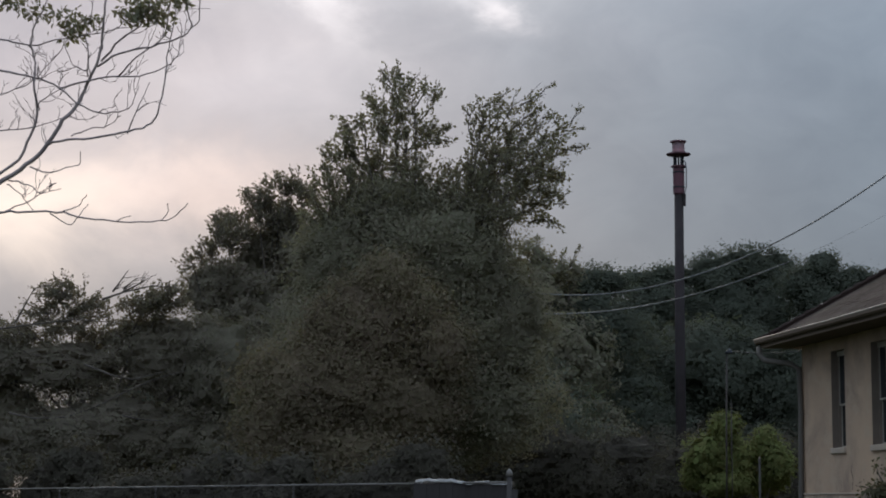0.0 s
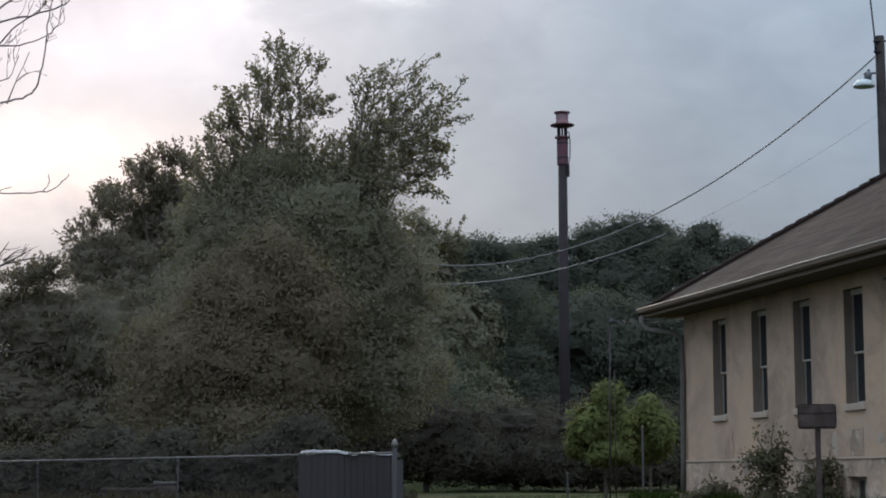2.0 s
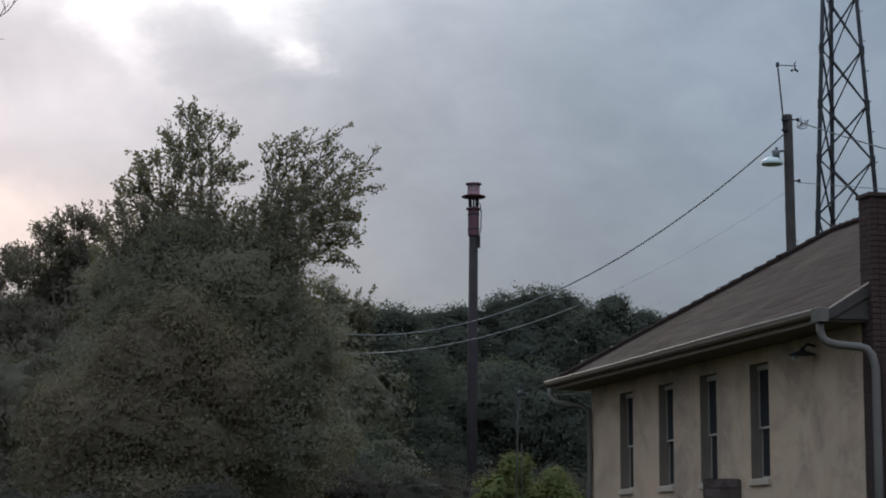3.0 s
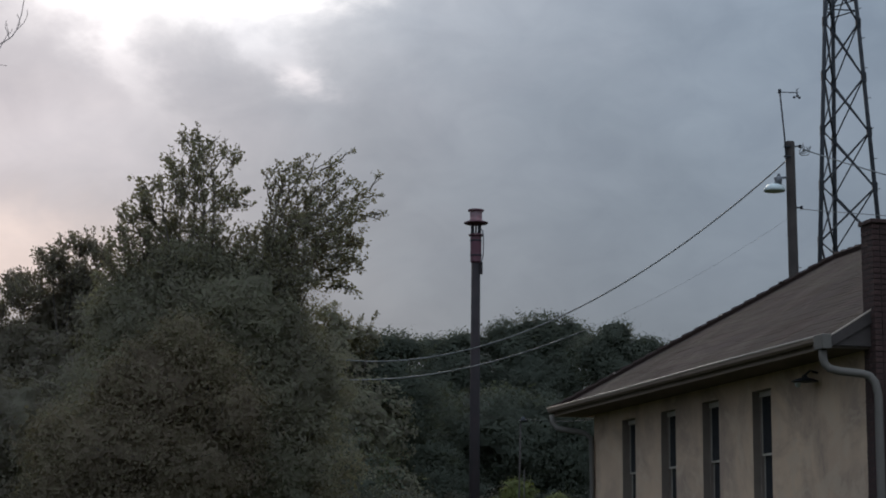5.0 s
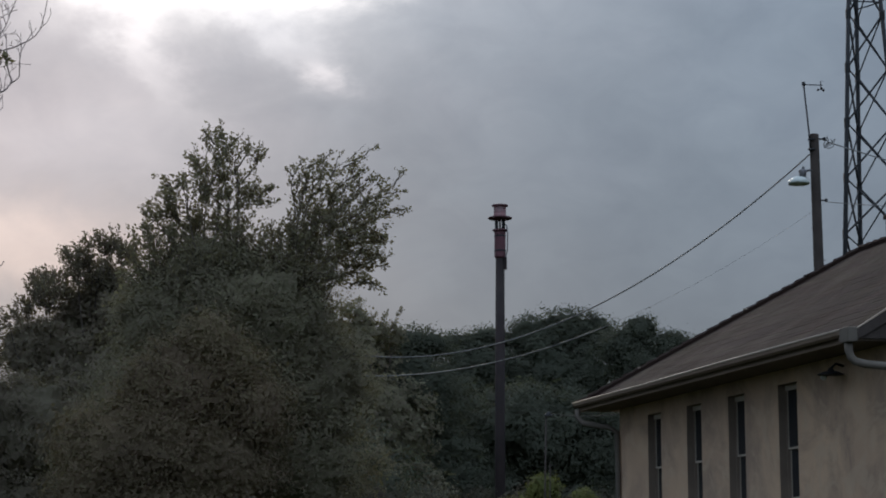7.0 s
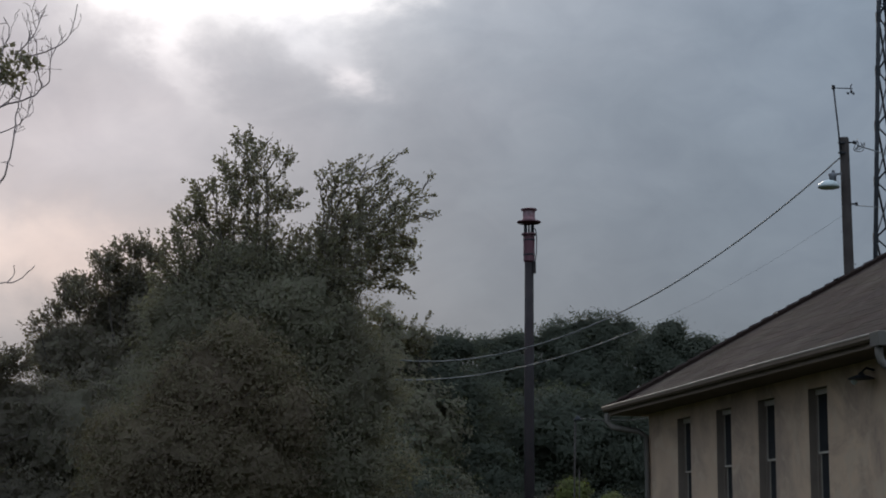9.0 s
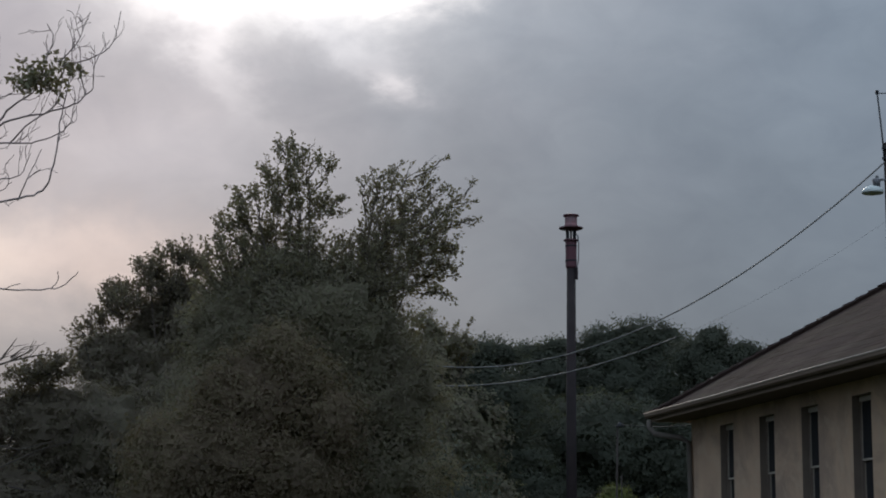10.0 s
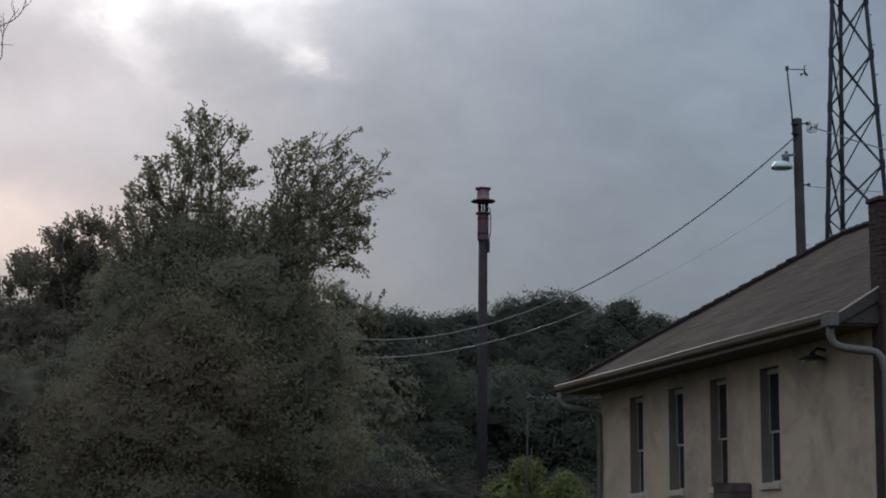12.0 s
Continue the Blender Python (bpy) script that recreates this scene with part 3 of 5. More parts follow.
def leaf_cloud(name, pts, dirs, length, width, mat, parent, seed, label="", face=None):
    """Many small folded leaves, each of two triangles, as one mesh; face, where given, is the way that their upper sides turn."""
    rng = np.random.default_rng(seed)
    n = len(pts)
    d = dirs + rng.normal(0, 0.75, (n, 3))
    d /= np.linalg.norm(d, axis=1, keepdims=True)
    turn = rng.normal(0, 1, (n, 3))
    if face is not None:
        flat_on = np.linalg.norm(face, axis=1, keepdims=True) > 0
        turn = np.where(flat_on, face + 0.42 * turn, turn)
        loose = rng.normal(0, 1, (n, 3)) + (0, 0, -0.6)
        loose -= turn * (np.sum(loose * turn, 1, keepdims=True) / np.sum(turn * turn, 1, keepdims=True))
        d = np.where(flat_on, loose, d)
        d /= np.linalg.norm(d, axis=1, keepdims=True)
    s = np.cross(d, turn)
    s /= np.linalg.norm(s, axis=1, keepdims=True)
    up = np.cross(d, s)
    k = rng.uniform(0.65, 1.3, (n, 1))
    ln, wd = length * k, width * k
    v = np.stack([pts, pts + d * ln * 0.45 + s * wd * 0.5 + up * wd * 0.15, pts + d * ln, pts + d * ln * 0.45 - s * wd * 0.5 + up * wd * 0.15], 1).reshape(-1, 3)
    base = np.arange(n)[:, None] * 4
    f = np.concatenate([base + [0, 1, 2], base + [0, 2, 3]], 1).reshape(-1, 3)
    me = bpy.data.meshes.new(name)
    me.vertices.add(len(v))
    me.vertices.foreach_set("co", v.ravel())
    me.loops.add(f.size)
    me.loops.foreach_set("vertex_index", f.ravel().astype(np.int32))
    me.polygons.add(len(f))
    me.polygons.foreach_set("loop_start", np.arange(0, f.size, 3, dtype=np.int32))
    me.update(calc_edges=True)
    if face is not None:
        # shaded as one soft mass: the blades take the turn of the clump they grow on
        soft_n = np.where(flat_on, face / np.maximum(np.linalg.norm(face, axis=1, keepdims=True), 1e-6) + rng.normal(0, 0.09, (n, 3)), -up)
        soft_n /= np.linalg.norm(soft_n, axis=1, keepdims=True)
        me.polygons.foreach_set("use_smooth", np.ones(len(f), bool))
        me.normals_split_custom_set_from_vertices(np.repeat(soft_n, 4, 0))
    me.materials.append(mat)
    ob = new(name, me)
    ob.parent = parent
    return tagged(ob, label)


def bent(a, b, rng, steps=5, wob=0.06, sag=0.0):
    a, b = Vector(a), Vector(b)
    span = (b - a).length
    out = []
    for i in range(steps + 1):
        f = i / steps
        p = a.lerp(b, f)
        w = wob * span * math.sin(math.pi * f)
        out.append(p + Vector((rng.uniform(-w, w), rng.uniform(-w, w), rng.uniform(-w, w) + sag * math.sin(math.pi * f))))
    return out


def tree(name, at, lobes, leaf_mat, label, category="tree", seed=1, clumps=60, per=16, size=0.12, spread=0.26, trunk=0.22, shoots=(), deep=0.8,
         bark=None, group="", wide=0.66, core=420, core_below=99.0, core_len=0.24, dead=(), sprays=(), full=False):
    """A tree whose crown is made of lobes (x, z, rx, rz) round a trunk: leafy clumps on limbs, large shaded leaves inside, gaps and shoots at the outline."""
    rng, nrng = random.Random(seed), np.random.default_rng(seed)
    root = thing(name, at, label, category, 0.0, group)
    bx, by, bz = at
    top = max(l[1] for l in lobes) - bz
    fork = 0.38 * top
    stem = bent((0, 0, -0.1), (0, 0, fork), rng, 5, 0.03)
    part("trunk", tube(bmesh.new(), stem, [trunk * (1.25 - 0.35 * i / 5) for i in range(6)], 9), bark or M_BARK, root, smooth=True)
    pts, dirs, scale, face = [], [], [], []
    mass = bmesh.new()
    for x, z, rx, rz in lobes:
        c = Vector((x - bx, rng.uniform(-0.3, 0.3) * deep, z - bz))
        ry = max(rx, rz) * deep
        limb = bmesh.new()
        way_in = bent(stem[3] if z - bz < fork * 1.2 else stem[5], c, rng, 5, 0.06)
        r0 = min(trunk * 0.5, 0.04 + 0.035 * rx)
        tube(limb, way_in, [r0 * (1 - 0.16 * i) for i in range(6)], 6)
        airy = 1.0 if z < core_below else 0.76
        n = max(8, int(clumps * airy * (rx * rz + 0.1)))
        for i in range(n):
            g = nrng.normal(0, 1, 3)
            g /= np.linalg.norm(g)
            r = nrng.uniform(0.74, 1.10) if full else nrng.uniform(0.3, 1.0) ** 0.4 * nrng.uniform(0.90, 1.10)
            p = np.array(c) + g * np.array((rx, ry, rz)) * r
            if p[2] < 0.15:
                continue
            m = int(per * nrng.uniform(0.6, 1.5))
            q = nrng.normal(0, 1, (m, 3)) * spread * airy * nrng.uniform(0.6, 1.25) * np.array((1, 1, 0.6)) + p
            pts.append(q)
            dirs.append(np.repeat((g * 0.8 + np.array((0, 0, 0.25)))[None], m, 0))
            scale.append(np.ones(m))
            face.append(np.repeat((g + np.array((0, -0.25, 0.45)) + nrng.normal(0, 0.32, 3))[None], m, 0))
            if i % 6 == 0:
                tube(limb, bent(way_in[4], p, rng, 3, 0.08), [0.025, 0.018, 0.012, 0.006], 4, False)
        part("limb", limb, bark or M_BARK, root)
        if full:
            # the crowded inner twigs and leaves that no light passes, as one uneven mass
            made = bmesh.ops.create_icosphere(mass, subdivisions=4, radius=1.0)
            for v in made["verts"]:
                k = 0.76 + 0.16 * noise.noise(v.co * 2.3 + c) + 0.12 * noise.noise(v.co * 6.0 + c) + rng.uniform(-0.07, 0.07) - (0.10 if rx > 1.9 else 0.0)
                v.co = c + Vector((v.co.x * rx, v.co.y * ry, v.co.z * rz)) * k
            continue
        inner = min(core_len, 0.5 * min(rx, rz))
        m = int(core * rx * rz * (0.38 / inner) ** 2 * (1.0 if z < core_below else 0.14))
        g = nrng.normal(0, 1, (m, 3))
        g /= np.linalg.norm(g, axis=1, keepdims=True)
        q = np.array(c) + g * np.array((rx, ry, rz)) * (nrng.uniform(0, 1, (m, 1)) ** 0.4) * 0.92
        pts.append(q)
        dirs.append(g)
        scale.append(np.full(m, inner / size))
        face.append(g + np.array((0, -0.25, 0.45)))
    for x0, z0, x1, z1, leaves in shoots:
        a, b = Vector((x0 - bx, rng.uniform(-0.4, 0.4), z0 - bz)), Vector((x1 - bx, rng.uniform(-0.4, 0.4), z1 - bz))
        line = bent(a, b, rng, 6, 0.05)
        part("shoot", tube(bmesh.new(), line, [0.025 - 0.0035 * i for i in range(7)], 4, False), bark or M_BARK, root)
        knots = np.sort(nrng.uniform(0.05, 1, 9))
        f = np.clip(nrng.choice(knots, leaves) + nrng.normal(0, 0.025, leaves), 0, 1)
        along = np.array([line[min(int(t * 6), 5)].lerp(line[min(int(t * 6), 5) + 1], min(t * 6 - min(int(t * 6), 5), 1.0)) for t in f])
        pts.append(along + nrng.normal(0, 1, (leaves, 3)) * (0.035 + 0.05 * (1 - f)[:, None]))
        dirs.append(np.repeat(np.array((b - a).normalized())[None], leaves, 0) + nrng.normal(0, 0.4, (leaves, 3)))
        scale.append(np.full(leaves, 0.09 / size if size < 0.09 and top > 6 else 0.88))
        face.append(np.zeros((leaves, 3)))
    for x, z, rx, rz, dense, lean in sprays:
        # airy boughs: leafy twigs that all lean one way, with sky between them
        c = np.array((x - bx, nrng.uniform(-0.9, 0.2) * deep, z - bz))
        reach = np.array((rx, max(rx, rz) * deep, rz))
        limb = tube(bmesh.new(), bent(stem[5], c, rng, 5, 0.05), [0.05, 0.042, 0.034, 0.026, 0.018, 0.010], 6)
        along = np.array((math.sin(radians(lean)), 0.0, math.cos(radians(lean))))
        for i in range(max(4, int(dense * rx * rz))):
            g = nrng.normal(0, 1, 3)
            g /= np.linalg.norm(g)
            p = c + g * reach * nrng.uniform(0, 1) ** 0.45
            d = along + 0.35 * g + nrng.normal(0, 0.38, 3)
            d *= nrng.uniform(0.22, 0.48) / np.linalg.norm(d)
            m = int(20 * nrng.uniform(0.6, 1.1))
            f = nrng.uniform(0.05, 1, (m, 1)) ** 0.8
            tube(limb, [p, p + 0.5 * d + nrng.normal(0, 0.015, 3), p + d], [0.009, 0.007, 0.004], 3, False)
            if i % 10 == 0:
                tube(limb, bent(c - 0.5 * along * rz, p, rng, 3, 0.08), [0.02, 0.016, 0.012, 0.008], 4, False)
            pts.append(p + d * f + nrng.normal(0, 0.04, (m, 3)))
            dirs.append(np.repeat((d / np.linalg.norm(d) * 1.3)[None], m, 0))
            scale.append(np.full(m, 0.085 / size))
            face.append(np.zeros((m, 3)))
        part("limb", limb, bark or M_BARK, root)
    if full:
        for v in mass.verts:
            v.co.z = max(v.co.z, 0.12)
        part("inner_foliage", mass, leaf_mat, root)
    else:
        mass.free()
    for line in dead:
        pp = [Vector((x - bx, -1.6, z - bz)) for x, z in line]
        limb = tube(bmesh.new(), pp, [0.03 * (1 - 0.75 * i / (len(pp) - 1)) for i in range(len(pp))], 6, False)
        for k in range(4):
            k0 = rng.randrange(len(pp) - 1)
            p = pp[k0].lerp(pp[k0 + 1], rng.random())
            tube(limb, bent(p, p + Vector((rng.uniform(0.1, 0.5), 0, rng.uniform(0.05, 0.3))), rng, 3, 0.08), [0.012, 0.010, 0.008, 0.004], 4, False)
        part("dead_limb", limb, M_BARK, root, "bare dead limb")
    pts, dirs, scale, face = np.concatenate(pts), np.concatenate(dirs), np.concatenate(scale)[:, None], np.concatenate(face)
    keep = pts[:, 2] > 0.05
    leaf_cloud("crown", pts[keep], dirs[keep], size * scale[keep], size * np.where(np.any(face[keep], axis=1), wide, 0.6)[:, None] * scale[keep], leaf_mat, root, seed, face=face[keep])
    return root


def farther(lobes, k):
    """The same lobes k times as far from the eye's place, and as much larger."""
    return [(x * k, 1.5 + (z - 1.5) * k, rx * k, rz * k) for x, z, rx, rz in lobes]


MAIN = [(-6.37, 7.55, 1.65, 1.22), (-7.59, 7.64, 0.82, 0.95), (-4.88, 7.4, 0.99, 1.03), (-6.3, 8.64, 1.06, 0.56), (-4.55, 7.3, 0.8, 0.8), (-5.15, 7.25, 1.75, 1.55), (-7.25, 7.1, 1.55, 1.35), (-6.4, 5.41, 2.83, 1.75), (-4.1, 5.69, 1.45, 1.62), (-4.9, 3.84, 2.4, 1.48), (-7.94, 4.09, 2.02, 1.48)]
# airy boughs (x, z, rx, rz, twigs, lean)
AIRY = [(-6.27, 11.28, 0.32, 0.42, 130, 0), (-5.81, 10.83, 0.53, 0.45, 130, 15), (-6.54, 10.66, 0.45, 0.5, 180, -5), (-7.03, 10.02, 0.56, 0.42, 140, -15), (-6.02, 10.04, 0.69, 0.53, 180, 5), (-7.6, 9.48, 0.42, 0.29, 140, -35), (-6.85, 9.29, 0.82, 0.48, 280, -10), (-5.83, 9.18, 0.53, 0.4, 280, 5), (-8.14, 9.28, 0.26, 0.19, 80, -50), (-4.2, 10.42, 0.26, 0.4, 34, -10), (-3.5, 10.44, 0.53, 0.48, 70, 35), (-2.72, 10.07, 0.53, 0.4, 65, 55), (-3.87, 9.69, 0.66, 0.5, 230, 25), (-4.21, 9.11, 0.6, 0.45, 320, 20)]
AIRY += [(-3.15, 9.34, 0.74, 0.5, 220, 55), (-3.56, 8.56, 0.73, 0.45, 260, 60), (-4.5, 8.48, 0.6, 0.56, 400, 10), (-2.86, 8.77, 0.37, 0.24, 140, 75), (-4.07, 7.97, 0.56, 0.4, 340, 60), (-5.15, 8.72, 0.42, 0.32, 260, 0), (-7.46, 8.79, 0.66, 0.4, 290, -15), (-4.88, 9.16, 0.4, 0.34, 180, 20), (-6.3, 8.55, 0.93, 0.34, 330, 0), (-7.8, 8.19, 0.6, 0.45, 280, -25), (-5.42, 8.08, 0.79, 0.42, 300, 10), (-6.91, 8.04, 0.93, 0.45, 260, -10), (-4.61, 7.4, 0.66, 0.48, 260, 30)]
rs = random.Random(11)
shoots = [(-6.1, 11.0, -6.25, 11.85, 60), (-5.9, 11.0, -5.6, 11.5, 50), (-5.8, 10.6, -5.25, 11.15, 50), (-6.7, 10.2, -6.85, 10.85, 45), (-7.2, 9.8, -7.55, 10.5, 45), (-7.5, 9.3, -8.2, 9.65, 40), (-7.2, 9.6, -7.9, 10.05, 40)]
for x0, z0, x1, z1 in ((-4.6, 9.6, -2.81, 11.43), (-4.5, 9.7, -4.55, 11.06), (-4.4, 9.7, -4.19, 11.04), (-4.2, 9.7, -3.85, 11.25), (-4.0, 9.5, -2.97, 11.04), (-3.8, 9.5, -2.63, 10.84),
                       (-3.4, 9.4, -1.88, 10.67), (-3.2, 9.4, -1.94, 10.02), (-3.3, 9.1, -2.27, 9.22), (-3.3, 8.8, -2.49, 8.85), (-3.3, 8.5, -2.26, 8.65), (-3.5, 8.2, -2.45, 8.1),
                       (-5.9, 10.1, -5.05, 10.52), (-5.9, 9.9, -5.08, 10.20), (-7.2, 9.6, -7.64, 10.33)):
    # wispy boughs that sweep up and outwards, with leafy side twigs
    shoots.append((x0, z0, x1, z1, 95))
    for f in (0.4, 0.55, 0.7, 0.84):
        turn, k = radians(rs.choice((-1, 1)) * rs.uniform(18, 38)), rs.uniform(0.22, 0.32)
        dx, dz = (x1 - x0) * k, (z1 - z0) * k
        px, pz = x0 + (x1 - x0) * f, z0 + (z1 - z0) * f
        shoots.append((px, pz, px + dx * math.cos(turn) - dz * math.sin(turn), pz + dx * math.sin(turn) + dz * math.cos(turn), 30))
for i in range(24):
    # short upright shoots all round the upper outline
    x, z, rx, rz = AIRY[rs.choice((0, 0, 1, 2, 3, 3, 5, 5, 8))][:4]
    a = radians(rs.uniform(25, 155))
    x0, z0 = x + 0.8 * rx * math.cos(a), z + 0.8 * rz * math.sin(a)
    b, reach = radians(90 - 0.75 * (90 - math.degrees(a))), rs.uniform(0.3, 0.55)
    shoots.append((x0, z0, x0 + reach * math.cos(b), z0 + reach * math.sin(b), 34))
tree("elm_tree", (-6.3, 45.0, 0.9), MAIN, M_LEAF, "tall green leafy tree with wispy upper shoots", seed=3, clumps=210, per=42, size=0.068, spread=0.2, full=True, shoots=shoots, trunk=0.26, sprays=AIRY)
tree("oak_tree", (-11.0, 52.0, 0.9), [(-10.35, 9.1, 0.55, 0.55), (-11.0, 8.55, 0.5, 0.5), (-9.77, 8.3, 1.0, 1.0), (-11.43, 7.4, 1.3, 1.15), (-12.45, 7.3, 0.8, 0.8), (-10.15, 6.01, 1.72, 1.87), (-11.94, 5.08, 1.72, 1.72)],
     M_LEAF_OAK, "dark rounded oak with dense foliage", seed=5, clumps=140, per=46, size=0.088, spread=0.16, full=True,
     sprays=[(-10.28, 9.99, 0.52, 0.28, 480, 0), (-9.75, 9.74, 0.37, 0.34, 450, 20), (-11.02, 9.67, 0.4, 0.28, 480, -20), (-10.63, 9.25, 0.67, 0.4, 480, 0), (-12.01, 9.06, 0.4, 0.28, 480, -20), (-11.76, 8.6, 0.58, 0.4, 480, 0), (-12.5, 8.3, 0.34, 0.28, 400, -40), (-11.45, 9.1, 0.31, 0.21, 300, 0), (-12.86, 7.99, 0.37, 0.18, 260, -60)])
tree("scrub_tree", (-14.5, 48.0, 0.9), [(-15.39, 4.95, 2.12, 0.82), (-12.71, 5.2, 1.48, 1.2), (-17.05, 5.07, 1.13, 0.68), (-16.85, 3.83, 1.06, 0.78), (-13.99, 3.25, 2.82, 1.2), (-11.38, 4.83, 1.27, 1.55), (-16.21, 2.82, 2.12, 0.99), (-11.92, 2.82, 1.98, 1.2)],
     M_LEAF_SCRUB, "low spreading tree with dead limbs among its leaves", seed=6, clumps=130, per=36, size=0.07, spread=0.18, full=True, sprays=[(-15.29, 6.79, 0.59, 0.28, 400, -60), (-15.73, 6.31, 0.48, 0.23, 380, -70), (-14.83, 6.35, 0.64, 0.28, 420, 70), (-16.16, 5.65, 0.85, 0.31, 400, -80), (-14.51, 5.61, 0.85, 0.28, 430, 80), (-13.16, 6.36, 0.71, 0.34, 480, 60), (-16.84, 5.77, 0.42, 0.23, 330, -80), (-13.84, 5.81, 0.56, 0.28, 430, 80), (-12.6, 6.55, 0.49, 0.28, 400, 60), (-15.42, 5.94, 0.85, 0.25, 300, 80)],
     dead=[[(-13.90, 6.49), (-13.34, 6.67), (-12.63, 6.82), (-12.00, 6.78)], [(-13.63, 6.68), (-13.24, 7.23)], [(-13.37, 6.74), (-13.06, 7.00)], [(-13.31, 6.70), (-12.80, 6.95)], [(-16.12, 5.91), (-15.66, 6.78)], [(-16.51, 5.77), (-15.63, 5.88), (-14.59, 5.99), (-13.40, 5.90)], [(-16.20, 3.67), (-15.56, 3.53), (-14.76, 3.56), (-14.05, 3.79), (-13.20, 4.20), (-12.56, 4.49), (-11.71, 4.72)], [(-14.30, 4.87), (-13.57, 4.59), (-13.06, 4.49), (-12.14, 4.72)], [(-13.32, 3.61), (-12.89, 3.51), (-12.25, 3.47)]])
tree("russet_tree", (-7.0, 42.6, 0.9), [(-6.6, 5.4, 1.3, 1.2), (-7.46, 4.1, 1.7, 1.2), (-5.98, 3.7, 1.5, 1.2), (-6.95, 2.58, 1.84, 0.86), (-8.44, 3.06, 1.11, 0.98), (-6.1, 6.5, 0.6, 0.7), (-7.4, 5.5, 0.6, 0.6), (-8.9, 4.3, 0.6, 0.7), (-4.9, 4.9, 0.6, 0.8), (-5.4, 5.9, 0.5, 0.6)],
     M_LEAF_RUST, "small tree with thin browned russet foliage", seed=7, clumps=190, per=38, size=0.066, spread=0.26, trunk=0.12, full=True)
tree("shade_tree", (-4.7, 78.0, 1.3), farther([(-4.24, 9.23, 0.72, 0.6), (-3.52, 8.78, 0.6, 0.5), (-2.90, 8.70, 0.42, 0.42), (-3.95, 7.80, 1.44, 1.08), (-3.5, 5.8, 2.2, 1.8), (-3.2, 3.4, 2.4, 1.8)], 1.3),
     M_LEAF, "slender tree with loose airy foliage", seed=8, clumps=75, per=30, size=0.14, spread=0.2, core_below=9.0,
     shoots=[(-3.8, 11.0, -3.3, 11.9, 50), (-4.2, 11.2, -3.9, 11.8, 40), (-5.2, 11.6, -5.1, 12.4, 50), (-4.6, 11.2, -4.4, 11.9, 40)])
for i, (nm, at, lobes) in enumerate((
    ("woodland_tree", (-2.9, 80.0, 1.2), [(-3.03, 10.74, 1.01, 0.66), (-2.21, 10.63, 0.72, 0.55), (-4.32, 9.67, 1.92, 1.20), (-3.36, 8.49, 2.88, 1.92), (-3.2, 5.2, 3.2, 2.6)]),
    ("woodland_tree", (-0.4, 95.0, 1.6), [(-1.07, 12.35, 1.43, 0.70), (0.47, 12.64, 1.28, 0.62), (-0.36, 10.94, 2.56, 1.43), (-2.31, 8.69, 3.71, 2.56), (0.2, 6.5, 3.5, 3.0)]),
    ("woodland_tree", (3.9, 95.0, 1.6), [(3.98, 13.08, 2.0, 1.2), (2.44, 12.64, 1.4, 1.1), (5.39, 12.80, 1.43, 1.2), (3.84, 10.40, 3.42, 2.56), (4.0, 6.5, 3.8, 3.2)]),
    ("woodland_tree", (8.0, 90.0, 1.5), [(7.37, 12.48, 0.86, 0.76), (6.83, 11.54, 1.35, 1.08), (8.83, 11.95, 0.97, 0.50), (8.15, 10.48, 2.16, 1.62), (9.75, 11.02, 1.35, 1.0), (8.4, 7.0, 3.4, 3.0)]),
    ("woodland_tree", (1.5, 85.0, 1.4), [(-2.69, 6.13, 4.08, 2.81), (2.31, 7.09, 3.83, 2.30), (6.00, 6.06, 3.06, 2.81), (-6.21, 4.91, 3.32, 3.06), (1.5, 3.6, 5.0, 2.4)]),
    ("woodland_tree", (-9.0, 66.0, 1.1), [(-9.0, 5.0, 4.0, 3.0), (-13.0, 4.4, 4.0, 3.0), (-5.5, 4.2, 3.5, 2.6), (-17.5, 4.0, 4.0, 2.8)]),
)):
    tree(nm, at, lobes, M_LEAF_FAR, "dense green woodland tree behind the lawn", seed=20 + i, clumps=(75, 75, 75, 75, 62, 20)[i], per=36, size=0.145 if i == 4 else 0.125, spread=0.30, full=True, core_below=11.6, group="trees of the wood behind", trunk=0.25)
for i, (x, z) in enumerate(((-3.56, 2.63), (-1.01, 2.4), (1.53, 2.3), (3.92, 2.3), (-6.0, 2.9), (-9.5, 2.6), (-13.0, 2.4), (7.0, 2.6))):
    tree("undergrowth_bush", (x, 56.0 + 2.5 * (i % 2), 0.95), [(x, z, 1.9, 1.4), (x + 0.9, z - 0.6, 1.4, 0.9), (x - 0.9, z - 0.5, 1.4, 0.9)], M_LEAF_HEDGE,
         "dark leafy bush at the wood's edge", "bush", 40 + i, 110, 26, 0.08, 0.2, 0.08, full=True, group="bushes along the wood's edge")
for i, x in enumerate((-12.5, -11.0, -9.6, -8.3, -7.0, -5.8, -4.6)):
    h = 1.55 + 0.35 * math.sin(i * 2.3)
    tree("hedge_bush", (x, 33.5 + 0.8 * (i % 2), 0.9), [(x, 0.95 + h * 0.35, 0.95, h * 0.42), (x + 0.4, 0.95 + h * 0.6, 0.6, h * 0.3), (x - 0.4, 1.2, 0.6, 0.4)], M_LEAF_HEDGE,
         "dark leafy bush behind the fence", "bush", 90 + i, 150, 24, 0.07, 0.16, 0.05, full=True, group="bushes behind the fence")
